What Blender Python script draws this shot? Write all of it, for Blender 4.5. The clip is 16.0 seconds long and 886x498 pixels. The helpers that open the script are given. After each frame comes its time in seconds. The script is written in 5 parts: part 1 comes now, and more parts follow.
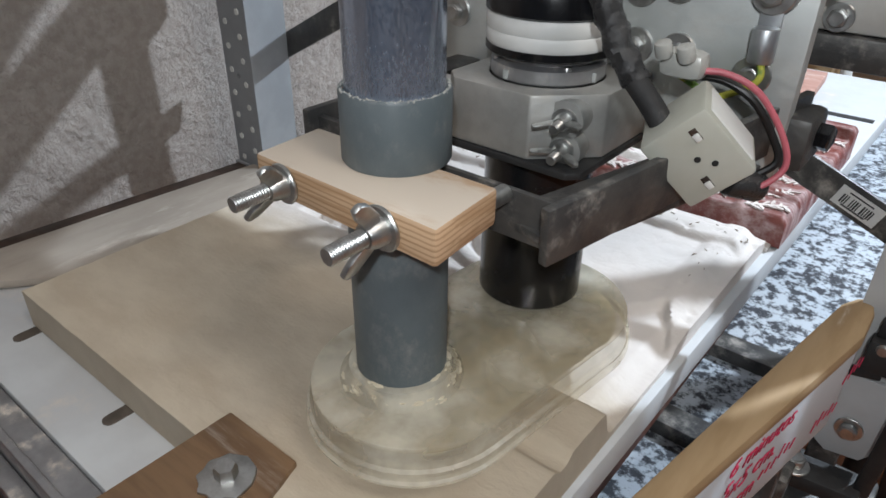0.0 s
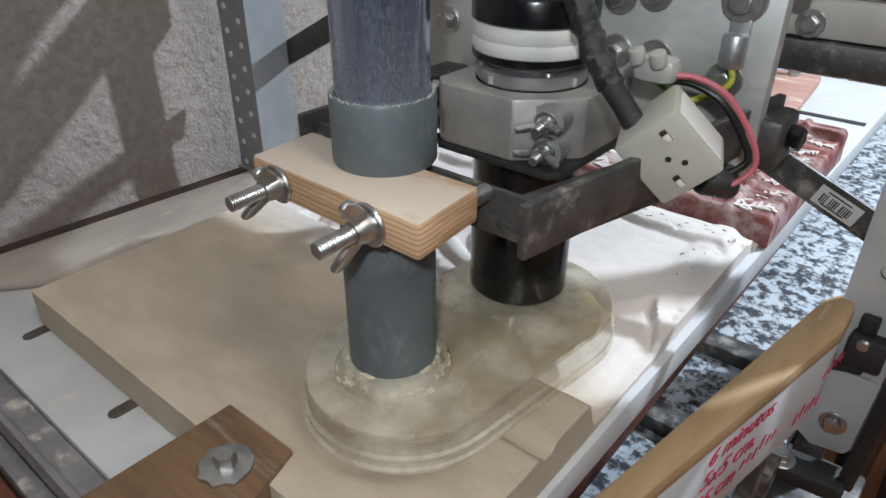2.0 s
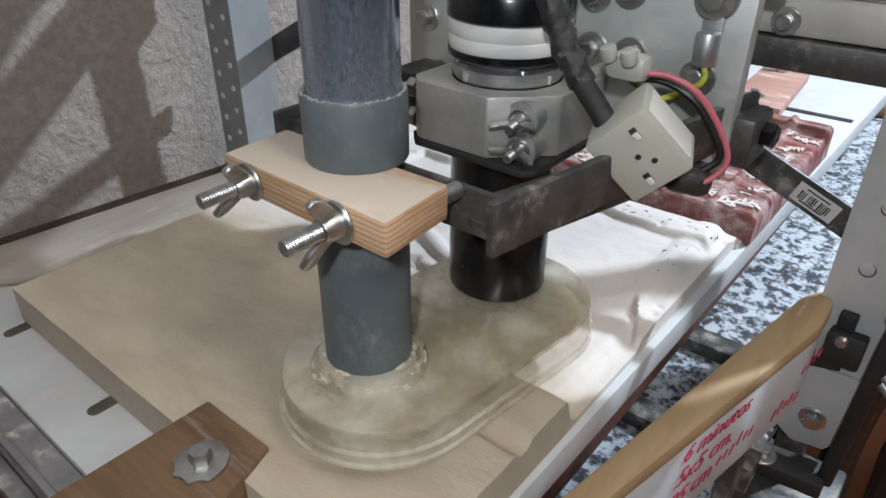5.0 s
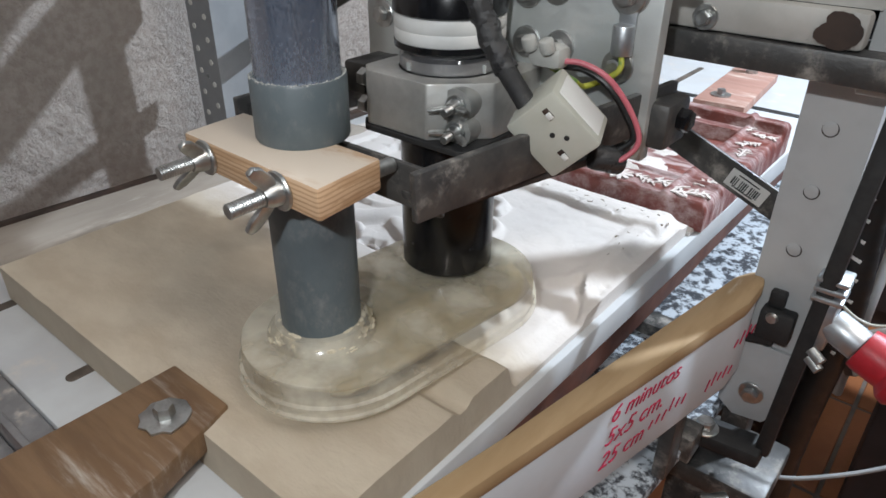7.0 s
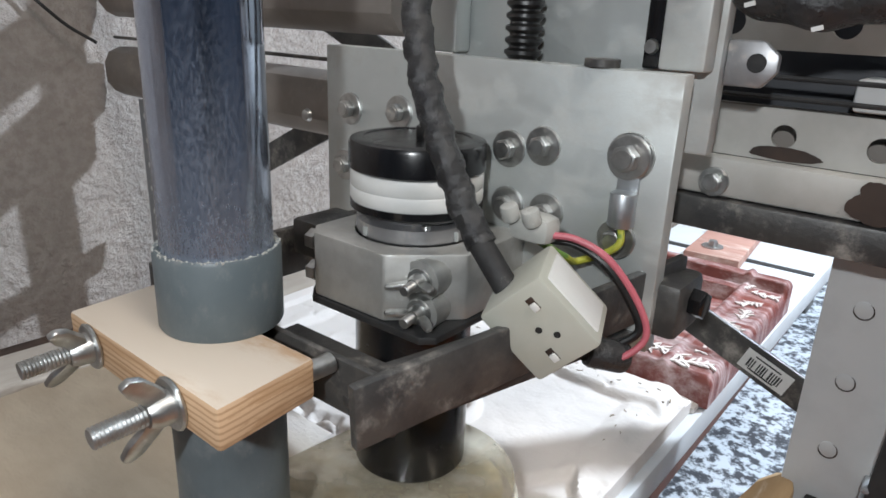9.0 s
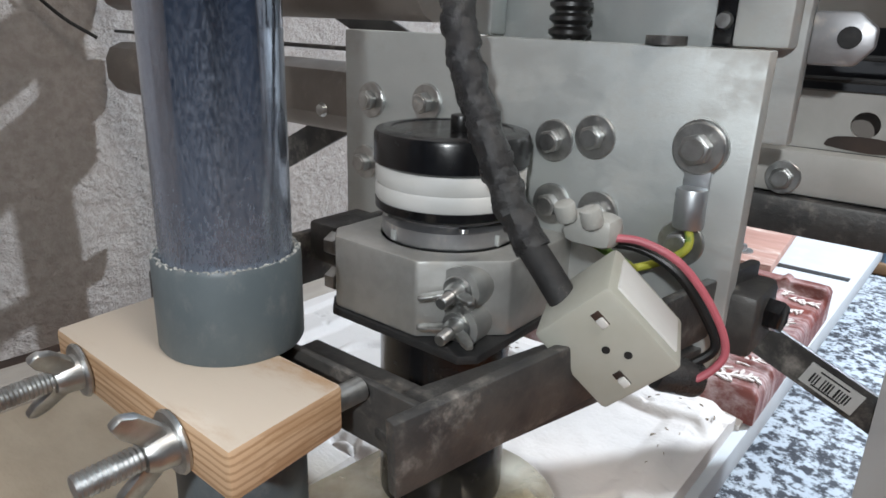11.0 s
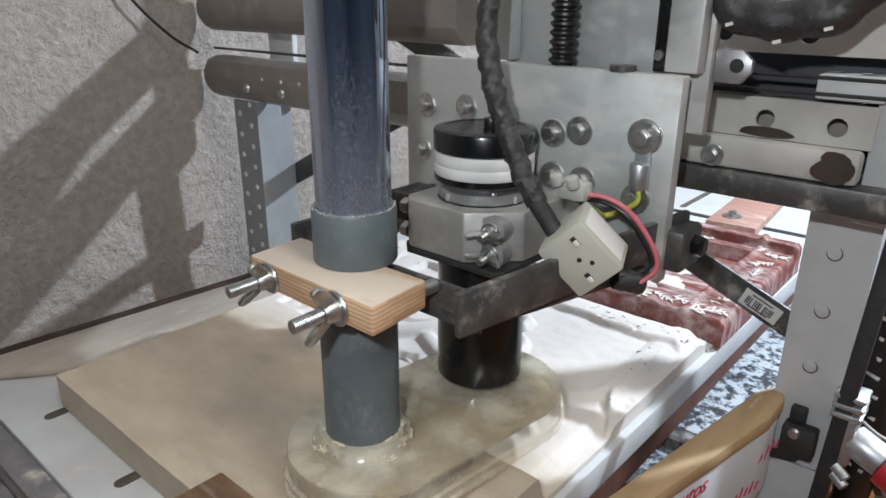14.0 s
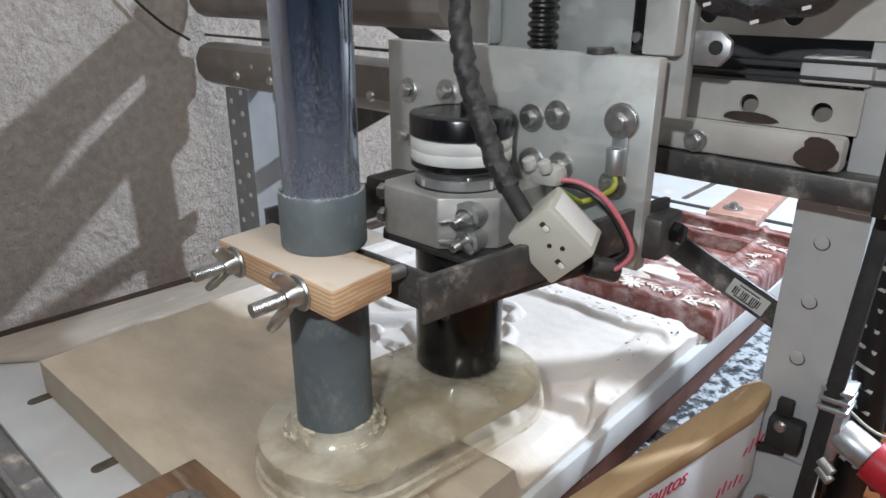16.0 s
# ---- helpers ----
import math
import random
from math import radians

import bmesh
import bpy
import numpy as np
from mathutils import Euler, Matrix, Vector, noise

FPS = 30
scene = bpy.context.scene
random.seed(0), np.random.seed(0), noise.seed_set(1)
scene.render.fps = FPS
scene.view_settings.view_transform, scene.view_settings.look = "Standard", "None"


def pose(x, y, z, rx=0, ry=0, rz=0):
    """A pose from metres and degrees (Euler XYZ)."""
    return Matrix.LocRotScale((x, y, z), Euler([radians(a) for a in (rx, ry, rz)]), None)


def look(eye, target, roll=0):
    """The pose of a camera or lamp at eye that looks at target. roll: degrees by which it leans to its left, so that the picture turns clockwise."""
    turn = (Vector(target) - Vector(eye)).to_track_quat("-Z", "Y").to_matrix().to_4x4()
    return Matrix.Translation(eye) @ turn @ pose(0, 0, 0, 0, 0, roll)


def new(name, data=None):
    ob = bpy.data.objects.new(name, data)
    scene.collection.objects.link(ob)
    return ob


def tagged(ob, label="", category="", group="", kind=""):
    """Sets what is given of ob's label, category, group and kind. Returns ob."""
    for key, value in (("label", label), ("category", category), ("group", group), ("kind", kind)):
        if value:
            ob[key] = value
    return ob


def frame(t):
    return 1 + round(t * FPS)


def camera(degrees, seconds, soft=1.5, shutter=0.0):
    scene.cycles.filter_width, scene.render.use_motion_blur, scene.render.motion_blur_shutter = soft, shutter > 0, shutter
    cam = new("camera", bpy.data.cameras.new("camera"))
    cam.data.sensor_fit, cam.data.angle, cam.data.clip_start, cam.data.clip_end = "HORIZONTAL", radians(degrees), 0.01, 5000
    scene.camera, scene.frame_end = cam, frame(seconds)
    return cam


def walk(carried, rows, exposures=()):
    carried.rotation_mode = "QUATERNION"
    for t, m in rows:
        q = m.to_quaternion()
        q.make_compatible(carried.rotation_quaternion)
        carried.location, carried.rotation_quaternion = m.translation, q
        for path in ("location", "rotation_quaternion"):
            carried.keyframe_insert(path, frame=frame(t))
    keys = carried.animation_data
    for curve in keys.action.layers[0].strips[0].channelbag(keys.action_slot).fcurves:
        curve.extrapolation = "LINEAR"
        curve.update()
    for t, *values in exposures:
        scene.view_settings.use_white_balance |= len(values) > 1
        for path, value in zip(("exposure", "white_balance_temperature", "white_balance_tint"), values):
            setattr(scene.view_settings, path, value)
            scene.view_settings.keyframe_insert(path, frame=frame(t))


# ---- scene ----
PATH = [
    (0, 0.1758, -0.2767, 0.2387, 38.92, -30.58, 0.77),
    (0.5, 0.1794, -0.2779, 0.2391, 38.79, -30.76, 0.68),
    (1, 0.1835, -0.2798, 0.2405, 38.75, -30.68, 0.62),
    (1.5, 0.1873, -0.2819, 0.2414, 39.19, -30.35, 0.32),
    (2, 0.1909, -0.2830, 0.2427, 39.45, -30.07, 0.27),
    (2.5, 0.1918, -0.2818, 0.2431, 39.62, -30.07, 0.22),
    (3, 0.1926, -0.2831, 0.2429, 39.91, -30.51, 0.03),
    (3.5, 0.1936, -0.2778, 0.2416, 39.69, -30.61, 0.06),
    (4, 0.1958, -0.2778, 0.2436, 39.26, -30.43, 0.57),
    (6.5, 0.2201, -0.2753, 0.2437, 38.96, -30.38, 0.09),
    (7, 0.2420, -0.2846, 0.2450, 39.27, -29.92, 0.51),
    (7.5, 0.2596, -0.2922, 0.2501, 39.96, -27.63, 0.69),
    (8, 0.2546, -0.2833, 0.2555, 40.40, -24.89, 0.76),
    (8.5, 0.2283, -0.2406, 0.2490, 38.02, -19.45, 2.26),
    (11, 0.1745, -0.2064, 0.2297, 38.54, -18.77, 1.88),
    (11.5, 0.1822, -0.2290, 0.2323, 38.66, -18.81, 1.57),
    (12, 0.2084, -0.2695, 0.2443, 40.20, -20.22, -0.38),
    (12.5, 0.2358, -0.2939, 0.2524, 40.47, -20.66, -0.44),
    (13, 0.2477, -0.3042, 0.2567, 41.46, -21.13, -0.15),
    (13.5, 0.2499, -0.3095, 0.2583, 41.19, -20.73, 0.09),
    (14, 0.2517, -0.3128, 0.2606, 40.85, -20.46, 0.26),
    (14.5, 0.2527, -0.3052, 0.2578, 41.09, -20.68, 0.47),
    (15, 0.2543, -0.2995, 0.2569, 41.95, -20.82, 0.39),
    (15.5, 0.2576, -0.2913, 0.2539, 41.89, -20.95, 0.07),
    (16, 0.2651, -0.2957, 0.2547, 42.02, -20.98, 0.19),
]
cam = camera(66.01, 16.0, soft=1.6)
walk(cam, [(t, pose(x, y, z) @ pose(0, 0, 0, 0, 0, yaw) @ pose(0, 0, 0, 90 + pitch) @ pose(0, 0, 0, 0, 0, roll))
           for t, x, y, z, yaw, pitch, roll in PATH],
     exposures=[(0, 0.60), (4, 0.60), (7.5, 0.72), (8.5, 0.90), (12, 0.74), (16, 0.82)])

# ---- light ----
world = bpy.data.worlds.new("workshop")
scene.world = world
world.use_nodes = True
world.node_tree.nodes["Background"].inputs[0].default_value = (0.75, 0.85, 1.0, 1)
world.node_tree.nodes["Background"].inputs[1].default_value = 0.28


def lamp(kind, name, eye, target, watts, colour, size=0.1, blend=0.3, angle=60):
    data = bpy.data.lights.new(name, kind)
    data.energy, data.color = watts, colour
    if kind == "AREA":
        data.shape, data.size = "DISK", size
    else:
        data.shadow_soft_size = size
    if kind == "SPOT":
        data.spot_size, data.spot_blend = radians(angle), blend
    ob = new(name, data)
    ob.matrix_world = look(eye, target)
    return ob


lamp("POINT", "work_lamp", (0.55, 0.84, 0.80), (0, 0.2, 0), 47, (0.78, 0.90, 1.04), 0.02)
# unseen point light, fixed beside the camera path to brighten the near faces
lamp("POINT", "camera_side_light", (0.245, -0.385, 0.345), (0.0, 0.0, 0.1), 2.6, (0.955, 1.0, 1.035), 0.008)
# soft overhead fill standing in for the room's warm ambient light; no fixture
lamp("AREA", "ambient_fill", (1.1, -0.2, 1.70), (0.2, 0.0, 0.0), 9, (1.0, 0.92, 0.84), 0.5)
scene.view_settings.exposure = 0.62

# ---- building helpers ----
CX = 0.012                     # where the carriage stands on the beam


def thing(name, label, category, at=(0, 0, 0), group="", kind=""):
    ob = new(name)
    ob.location = at
    ob.empty_display_size = 0.02
    return tagged(ob, label, category, group, kind)


def shifted(ob, x, y, z):
    """Moves a finished thing with all its parts."""
    ob.location = Vector(ob.location) + Vector((x, y, z))


def root_of(ob):
    while ob.parent:
        ob = ob.parent
    return ob


def finish(bm, name, mat, smooth=35):
    bmesh.ops.recalc_face_normals(bm, faces=bm.faces)
    me = bpy.data.meshes.new(name)
    bm.to_mesh(me)
    bm.free()
    me.materials.append(mat)
    if smooth:
        me.shade_smooth()
        me.set_sharp_from_angle(angle=radians(smooth))
    return me


def part(name, bm, mat, parent, label="", smooth=35):
    """One mesh under a thing or a part; the vertices are given in world places."""
    at = Vector(root_of(parent).location)
    bmesh.ops.translate(bm, verts=bm.verts, vec=-at)
    ob = new(name, finish(bm, name, mat, smooth))
    ob.parent = parent
    return tagged(ob, label)


def solid(name, bm, mat, label, category, group="", kind="", smooth=35):
    """A thing that is one mesh."""
    return tagged(new(name, finish(bm, name, mat, smooth)), label, category, group, kind)


def box(x0, x1, y0, y1, z0, z1, bev=0.0, bm=None, seg=2):
    b = bmesh.new()
    bmesh.ops.create_cube(b, size=1)
    for v in b.verts:
        v.co = Vector(((x0 + x1) / 2 + v.co.x * (x1 - x0), (y0 + y1) / 2 + v.co.y * (y1 - y0), (z0 + z1) / 2 + v.co.z * (z1 - z0)))
    if bev:
        bmesh.ops.bevel(b, geom=b.edges[:], offset=bev, segments=seg, profile=0.5, affect="EDGES")
    return joined(bm, b)


def joined(bm, b):
    if bm is None:
        return b
    me = bpy.data.meshes.new("tmp")
    b.to_mesh(me)
    bm.from_mesh(me)
    bpy.data.meshes.remove(me)
    b.free()
    return bm


def moved(bm, m, centre=(0, 0, 0)):
    c = Matrix.Translation(centre)
    bmesh.ops.transform(bm, matrix=c @ m @ c.inverted(), verts=bm.verts)
    return bm


def rod(p, q, r, r2=None, seg=24, bev=0.0, bm=None):
    p, q = Vector(p), Vector(q)
    b = bmesh.new()
    bmesh.ops.create_cone(b, cap_ends=True, segments=seg, radius1=r, radius2=r if r2 is None else r2, depth=(q - p).length)
    if bev:
        rim = [e for e in b.edges if abs(e.verts[0].co.z - e.verts[1].co.z) < 1e-7]
        bmesh.ops.bevel(b, geom=rim, offset=bev, segments=2, profile=0.5, affect="EDGES")
    m = (q - p).to_track_quat("Z", "Y").to_matrix().to_4x4()
    bmesh.ops.transform(b, matrix=Matrix.Translation((p + q) / 2) @ m, verts=b.verts)
    return joined(bm, b)


def lathe(profile, at=(0, 0, 0), axis=(0, 0, 1), seg=40, bm=None):
    """A turned solid from pairs of radius and height, closed where the radius is 0."""
    b = bmesh.new()
    rings = []
    for r, z in profile:
        if r < 1e-6:
            rings.append([b.verts.new((0, 0, z))])
        else:
            rings.append([b.verts.new((r * math.cos(2 * math.pi * k / seg), r * math.sin(2 * math.pi * k / seg), z)) for k in range(seg)])
    for a, c in zip(rings, rings[1:]):
        for k in range(seg):
            n = (k + 1) % seg
            vs = [a[k % len(a)], a[n % len(a)], c[n % len(c)], c[k % len(c)]]
            vs = list(dict.fromkeys(vs))
            if len(vs) > 2:
                b.faces.new(vs)
    m = Vector(axis).to_track_quat("Z", "Y").to_matrix().to_4x4()
    bmesh.ops.transform(b, matrix=Matrix.Translation(at) @ m, verts=b.verts)
    return joined(bm, b)


def prism(outline, z0, z1, bev=0.0, bm=None, m=None, seg=2):
    """An upright slab from an outline in x and y."""
    b = bmesh.new()
    face = b.faces.new([b.verts.new((x, y, z0)) for x, y in outline])
    top = bmesh.ops.extrude_face_region(b, geom=[face])
    bmesh.ops.translate(b, verts=[g for g in top["geom"] if isinstance(g, bmesh.types.BMVert)], vec=(0, 0, z1 - z0))
    if bev:
        bmesh.ops.bevel(b, geom=b.edges[:], offset=bev, segments=seg, profile=0.5, affect="EDGES")
    if m is not None:
        bmesh.ops.transform(b, matrix=m, verts=b.verts)
    return joined(bm, b)


def smooth_line(points, n=10):
    pts = [Vector(p) for p in points]
    ext = [2 * pts[0] - pts[1]] + pts + [2 * pts[-1] - pts[-2]]
    out = []
    for i in range(1, len(ext) - 2):
        a, b, c, d = ext[i - 1:i + 3]
        for k in range(n):
            t = k / n
            out.append(0.5 * (2 * b + (c - a) * t + (2 * a - 5 * b + 4 * c - d) * t * t + (3 * b - 3 * c + d - a) * t ** 3))
    return out + [pts[-1]]


def hose(points, r, seg=12, n=10, wave=None, bm=None):
    """A round cable along a smooth line; wave(s, angle) gives the radius."""
    line = smooth_line(points, n)
    b = bmesh.new()
    up = Vector((0.31, 0.17, 0.93))
    rings, s = [], 0.0
    for i, p in enumerate(line):
        d = (line[min(i + 1, len(line) - 1)] - line[max(i - 1, 0)]).normalized()
        u = d.cross(up).normalized()
        up = u.cross(d).normalized()
        s += (p - line[i - 1]).length if i else 0
        ring = []
        for k in range(seg):
            a = 2 * math.pi * k / seg
            rr = wave(s, a) if wave else r
            ring.append(b.verts.new(p + rr * (math.cos(a) * u + math.sin(a) * up)))
        rings.append(ring)
    for a, c in zip(rings, rings[1:]):
        for k in range(seg):
            b.faces.new((a[k], a[(k + 1) % seg], c[(k + 1) % seg], c[k]))
    b.faces.new(rings[0][::-1])
    b.faces.new(rings[-1])
    return joined(bm, b)


def hexbolt(at, axis, r=0.0065, h=0.005, washer=0.010, parent=None, mat=None, mat2=None):
    at, axis = Vector(at), Vector(axis).normalized()
    q = axis.to_track_quat("Z", "Y").to_matrix().to_4x4()
    part("washer", lathe([(0, 0), (washer, 0), (washer, 0.0012), (washer * 0.95, 0.0016), (0, 0.0016)], at, axis, 28), mat2 or mat, parent)
    head = prism([(r * math.cos(k * math.pi / 3 + 0.3), r * math.sin(k * math.pi / 3 + 0.3)) for k in range(6)], 0.0016, 0.0016 + h, 0.0007, None, Matrix.Translation(at) @ q)
    lathe([(0, h + 0.0012), (r * 0.72, h + 0.0012), (r * 0.66, h + 0.0021), (0, h + 0.0021)], at, axis, 20, head)
    part("bolt_head", head, mat, parent)


def wing_nut(at, axis, parent, mat, turn=0.4, stud=0.022, scale=1.0):
    """Washer, winged nut and the threaded end of the bolt, along the axis."""
    at, axis = Vector(at), Vector(axis).normalized()
    m = Matrix.Translation(at) @ axis.to_track_quat("Z", "Y").to_matrix().to_4x4() @ Matrix.Rotation(turn, 4, "Z") @ Matrix.Scale(scale, 4)
    w = lathe([(0, 0), (0.0084, 0), (0.0087, 0.0008), (0.0082, 0.0015), (0, 0.0015)], seg=28)
    part("washer", moved(w, m), mat, parent)
    n = lathe([(0, 0.0015), (0.0058, 0.0015), (0.0054, 0.006), (0.0042, 0.0085), (0, 0.0085)], seg=20)
    for s in (1, -1):
        wing = prism([(0.003, 0.0018), (0.0085, 0.0035), (0.0155, 0.0095), (0.0172, 0.0135), (0.0150, 0.0160), (0.0105, 0.0140), (0.0065, 0.0105), (0.0035, 0.0085)], -0.0014, 0.0014, 0.0009)
        bmesh.ops.transform(wing, matrix=Matrix.Rotation(math.pi / 2, 4, "X"), verts=wing.verts)
        if s < 0:
            bmesh.ops.transform(wing, matrix=Matrix.Rotation(math.pi, 4, "Z"), verts=wing.verts)
        joined(n, wing)
    part("wing_nut", moved(n, m), mat, parent)
    prof, z, k = [(0, 0.0)], 0.0, 0
    while z < stud:
        prof.append((0.0034 if k % 2 else 0.0030, z))
        z, k = z + 0.0006, k + 1
    prof += [(0.0028, stud), (0, stud)]
    part("threaded_bolt", moved(lathe(prof, seg=16), m), mat, parent)


# ---- materials ----
def material(name, colour, rough=0.6, metal=0.0, second=None, scale=60, stretch=(1, 1, 1), lo=0.35, hi=0.65, bump=0.0, bump_scale=None,
             dust=None, dust_lo=0.5, dust_hi=0.7, dust_scale=25, rough2=None, coat=0.0, detail=6, grain=None, dust_max=1.0, dust_up=False, grad=None):
    m = bpy.data.materials.new(name)
    m.use_nodes = True
    nt = m.node_tree
    b = nt.nodes["Principled BSDF"]
    tc = nt.nodes.new("ShaderNodeTexCoord")
    mp = nt.nodes.new("ShaderNodeMapping")
    mp.inputs["Scale"].default_value = stretch
    nt.links.new(tc.outputs["Object"], mp.inputs[0])

    def noisy(sc, det=detail, rough_n=0.6, dist=0.0):
        n = nt.nodes.new("ShaderNodeTexNoise")
        n.inputs["Scale"].default_value, n.inputs["Detail"].default_value = sc, det
        n.inputs["Roughness"].default_value, n.inputs["Distortion"].default_value = rough_n, dist
        nt.links.new(mp.outputs[0], n.inputs["Vector"])
        return n.outputs["Fac"]

    def ramp(src, a, c, low=0.0, high=1.0):
        r = nt.nodes.new("ShaderNodeMapRange")
        r.interpolation_type = "SMOOTHSTEP"
        r.inputs["From Min"].default_value, r.inputs["From Max"].default_value = a, c
        r.inputs["To Min"].default_value, r.inputs["To Max"].default_value = low, high
        nt.links.new(src, r.inputs["Value"])
        return r.outputs[0]

    def mix(fac, a, c):
        x = nt.nodes.new("ShaderNodeMix")
        x.data_type = "RGBA"
        nt.links.new(fac, x.inputs["Factor"])
        for sock, val in ((x.inputs["A"], a), (x.inputs["B"], c)):
            if isinstance(val, tuple):
                sock.default_value = (*val, 1)
            else:
                nt.links.new(val, sock)
        return x.outputs["Result"]
    second = second or tuple(c * 0.72 for c in colour)
    base = mix(ramp(noisy(scale), lo, hi), colour, second)
    base = mix(ramp(noisy(scale * 0.17, 3), 0.3, 0.75, 0.0, 0.45), base, tuple(0.5 * (p + q) * 0.85 for p, q in zip(colour, second)))
    if grain:                   # growth rings: period in metres, colour, strength
        wv = nt.nodes.new("ShaderNodeTexWave")
        wv.bands_direction = "Z"
        wv.inputs["Scale"].default_value = 0.314 / grain[0]
        wv.inputs["Distortion"].default_value, wv.inputs["Detail"].default_value = 3.5, 2.0
        wv.inputs["Detail Scale"].default_value = 0.25
        nt.links.new(tc.outputs["Object"], wv.inputs["Vector"])
        base = mix(ramp(wv.outputs["Fac"], 0.55, 0.95, 0.0, grain[2]), base, grain[1])
    r = ramp(noisy(scale * 1.7), 0.3, 0.7, rough, rough2 if rough2 is not None else min(1, rough + 0.12))
    if dust:
        f = ramp(noisy(dust_scale, 10, 0.7), dust_lo, dust_hi)
        if grad:                # the dust colour gains towards one end
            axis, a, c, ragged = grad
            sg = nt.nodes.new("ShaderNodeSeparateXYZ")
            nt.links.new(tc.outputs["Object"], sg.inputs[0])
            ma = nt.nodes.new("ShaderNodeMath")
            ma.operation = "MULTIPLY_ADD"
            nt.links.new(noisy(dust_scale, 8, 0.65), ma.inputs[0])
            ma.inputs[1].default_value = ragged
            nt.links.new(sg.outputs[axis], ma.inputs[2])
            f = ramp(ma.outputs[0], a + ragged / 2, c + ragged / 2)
        if dust_up:
            g = nt.nodes.new("ShaderNodeNewGeometry")
            sp = nt.nodes.new("ShaderNodeSeparateXYZ")
            nt.links.new(g.outputs["True Normal"], sp.inputs[0])
            mu = nt.nodes.new("ShaderNodeMath")
            mu.operation = "MULTIPLY"
            nt.links.new(f, mu.inputs[0])
            nt.links.new(ramp(sp.outputs["Z"], 0.3, 0.8), mu.inputs[1])
            f = mu.outputs[0]
        if dust_max < 1:
            md = nt.nodes.new("ShaderNodeMath")
            md.operation = "MULTIPLY"
            nt.links.new(f, md.inputs[0])
            md.inputs[1].default_value = dust_max
            f = md.outputs[0]
        base = mix(f, base, dust)
        mr = nt.nodes.new("ShaderNodeMix")
        nt.links.new(f, mr.inputs["Factor"])
        nt.links.new(r, mr.inputs["A"])
        mr.inputs["B"].default_value = 0.95
        r = mr.outputs["Result"]
        if metal:
            mm = nt.nodes.new("ShaderNodeMath")
            mm.operation = "MULTIPLY_ADD"
            nt.links.new(f, mm.inputs[0])
            mm.inputs[1].default_value, mm.inputs[2].default_value = -metal, metal
            nt.links.new(mm.outputs[0], b.inputs["Metallic"])
    nt.links.new(base, b.inputs["Base Color"])
    nt.links.new(r, b.inputs["Roughness"])
    if not (dust and metal):
        b.inputs["Metallic"].default_value = metal
    b.inputs["Coat Weight"].default_value = coat
    if bump:
        bp = nt.nodes.new("ShaderNodeBump")
        bp.inputs["Strength"].default_value = 1.0
        bp.inputs["Distance"].default_value = bump
        nt.links.new(noisy(bump_scale or scale * 2, 8, 0.65), bp.inputs["Height"])
        nt.links.new(bp.outputs[0], b.inputs["Normal"])
    return m


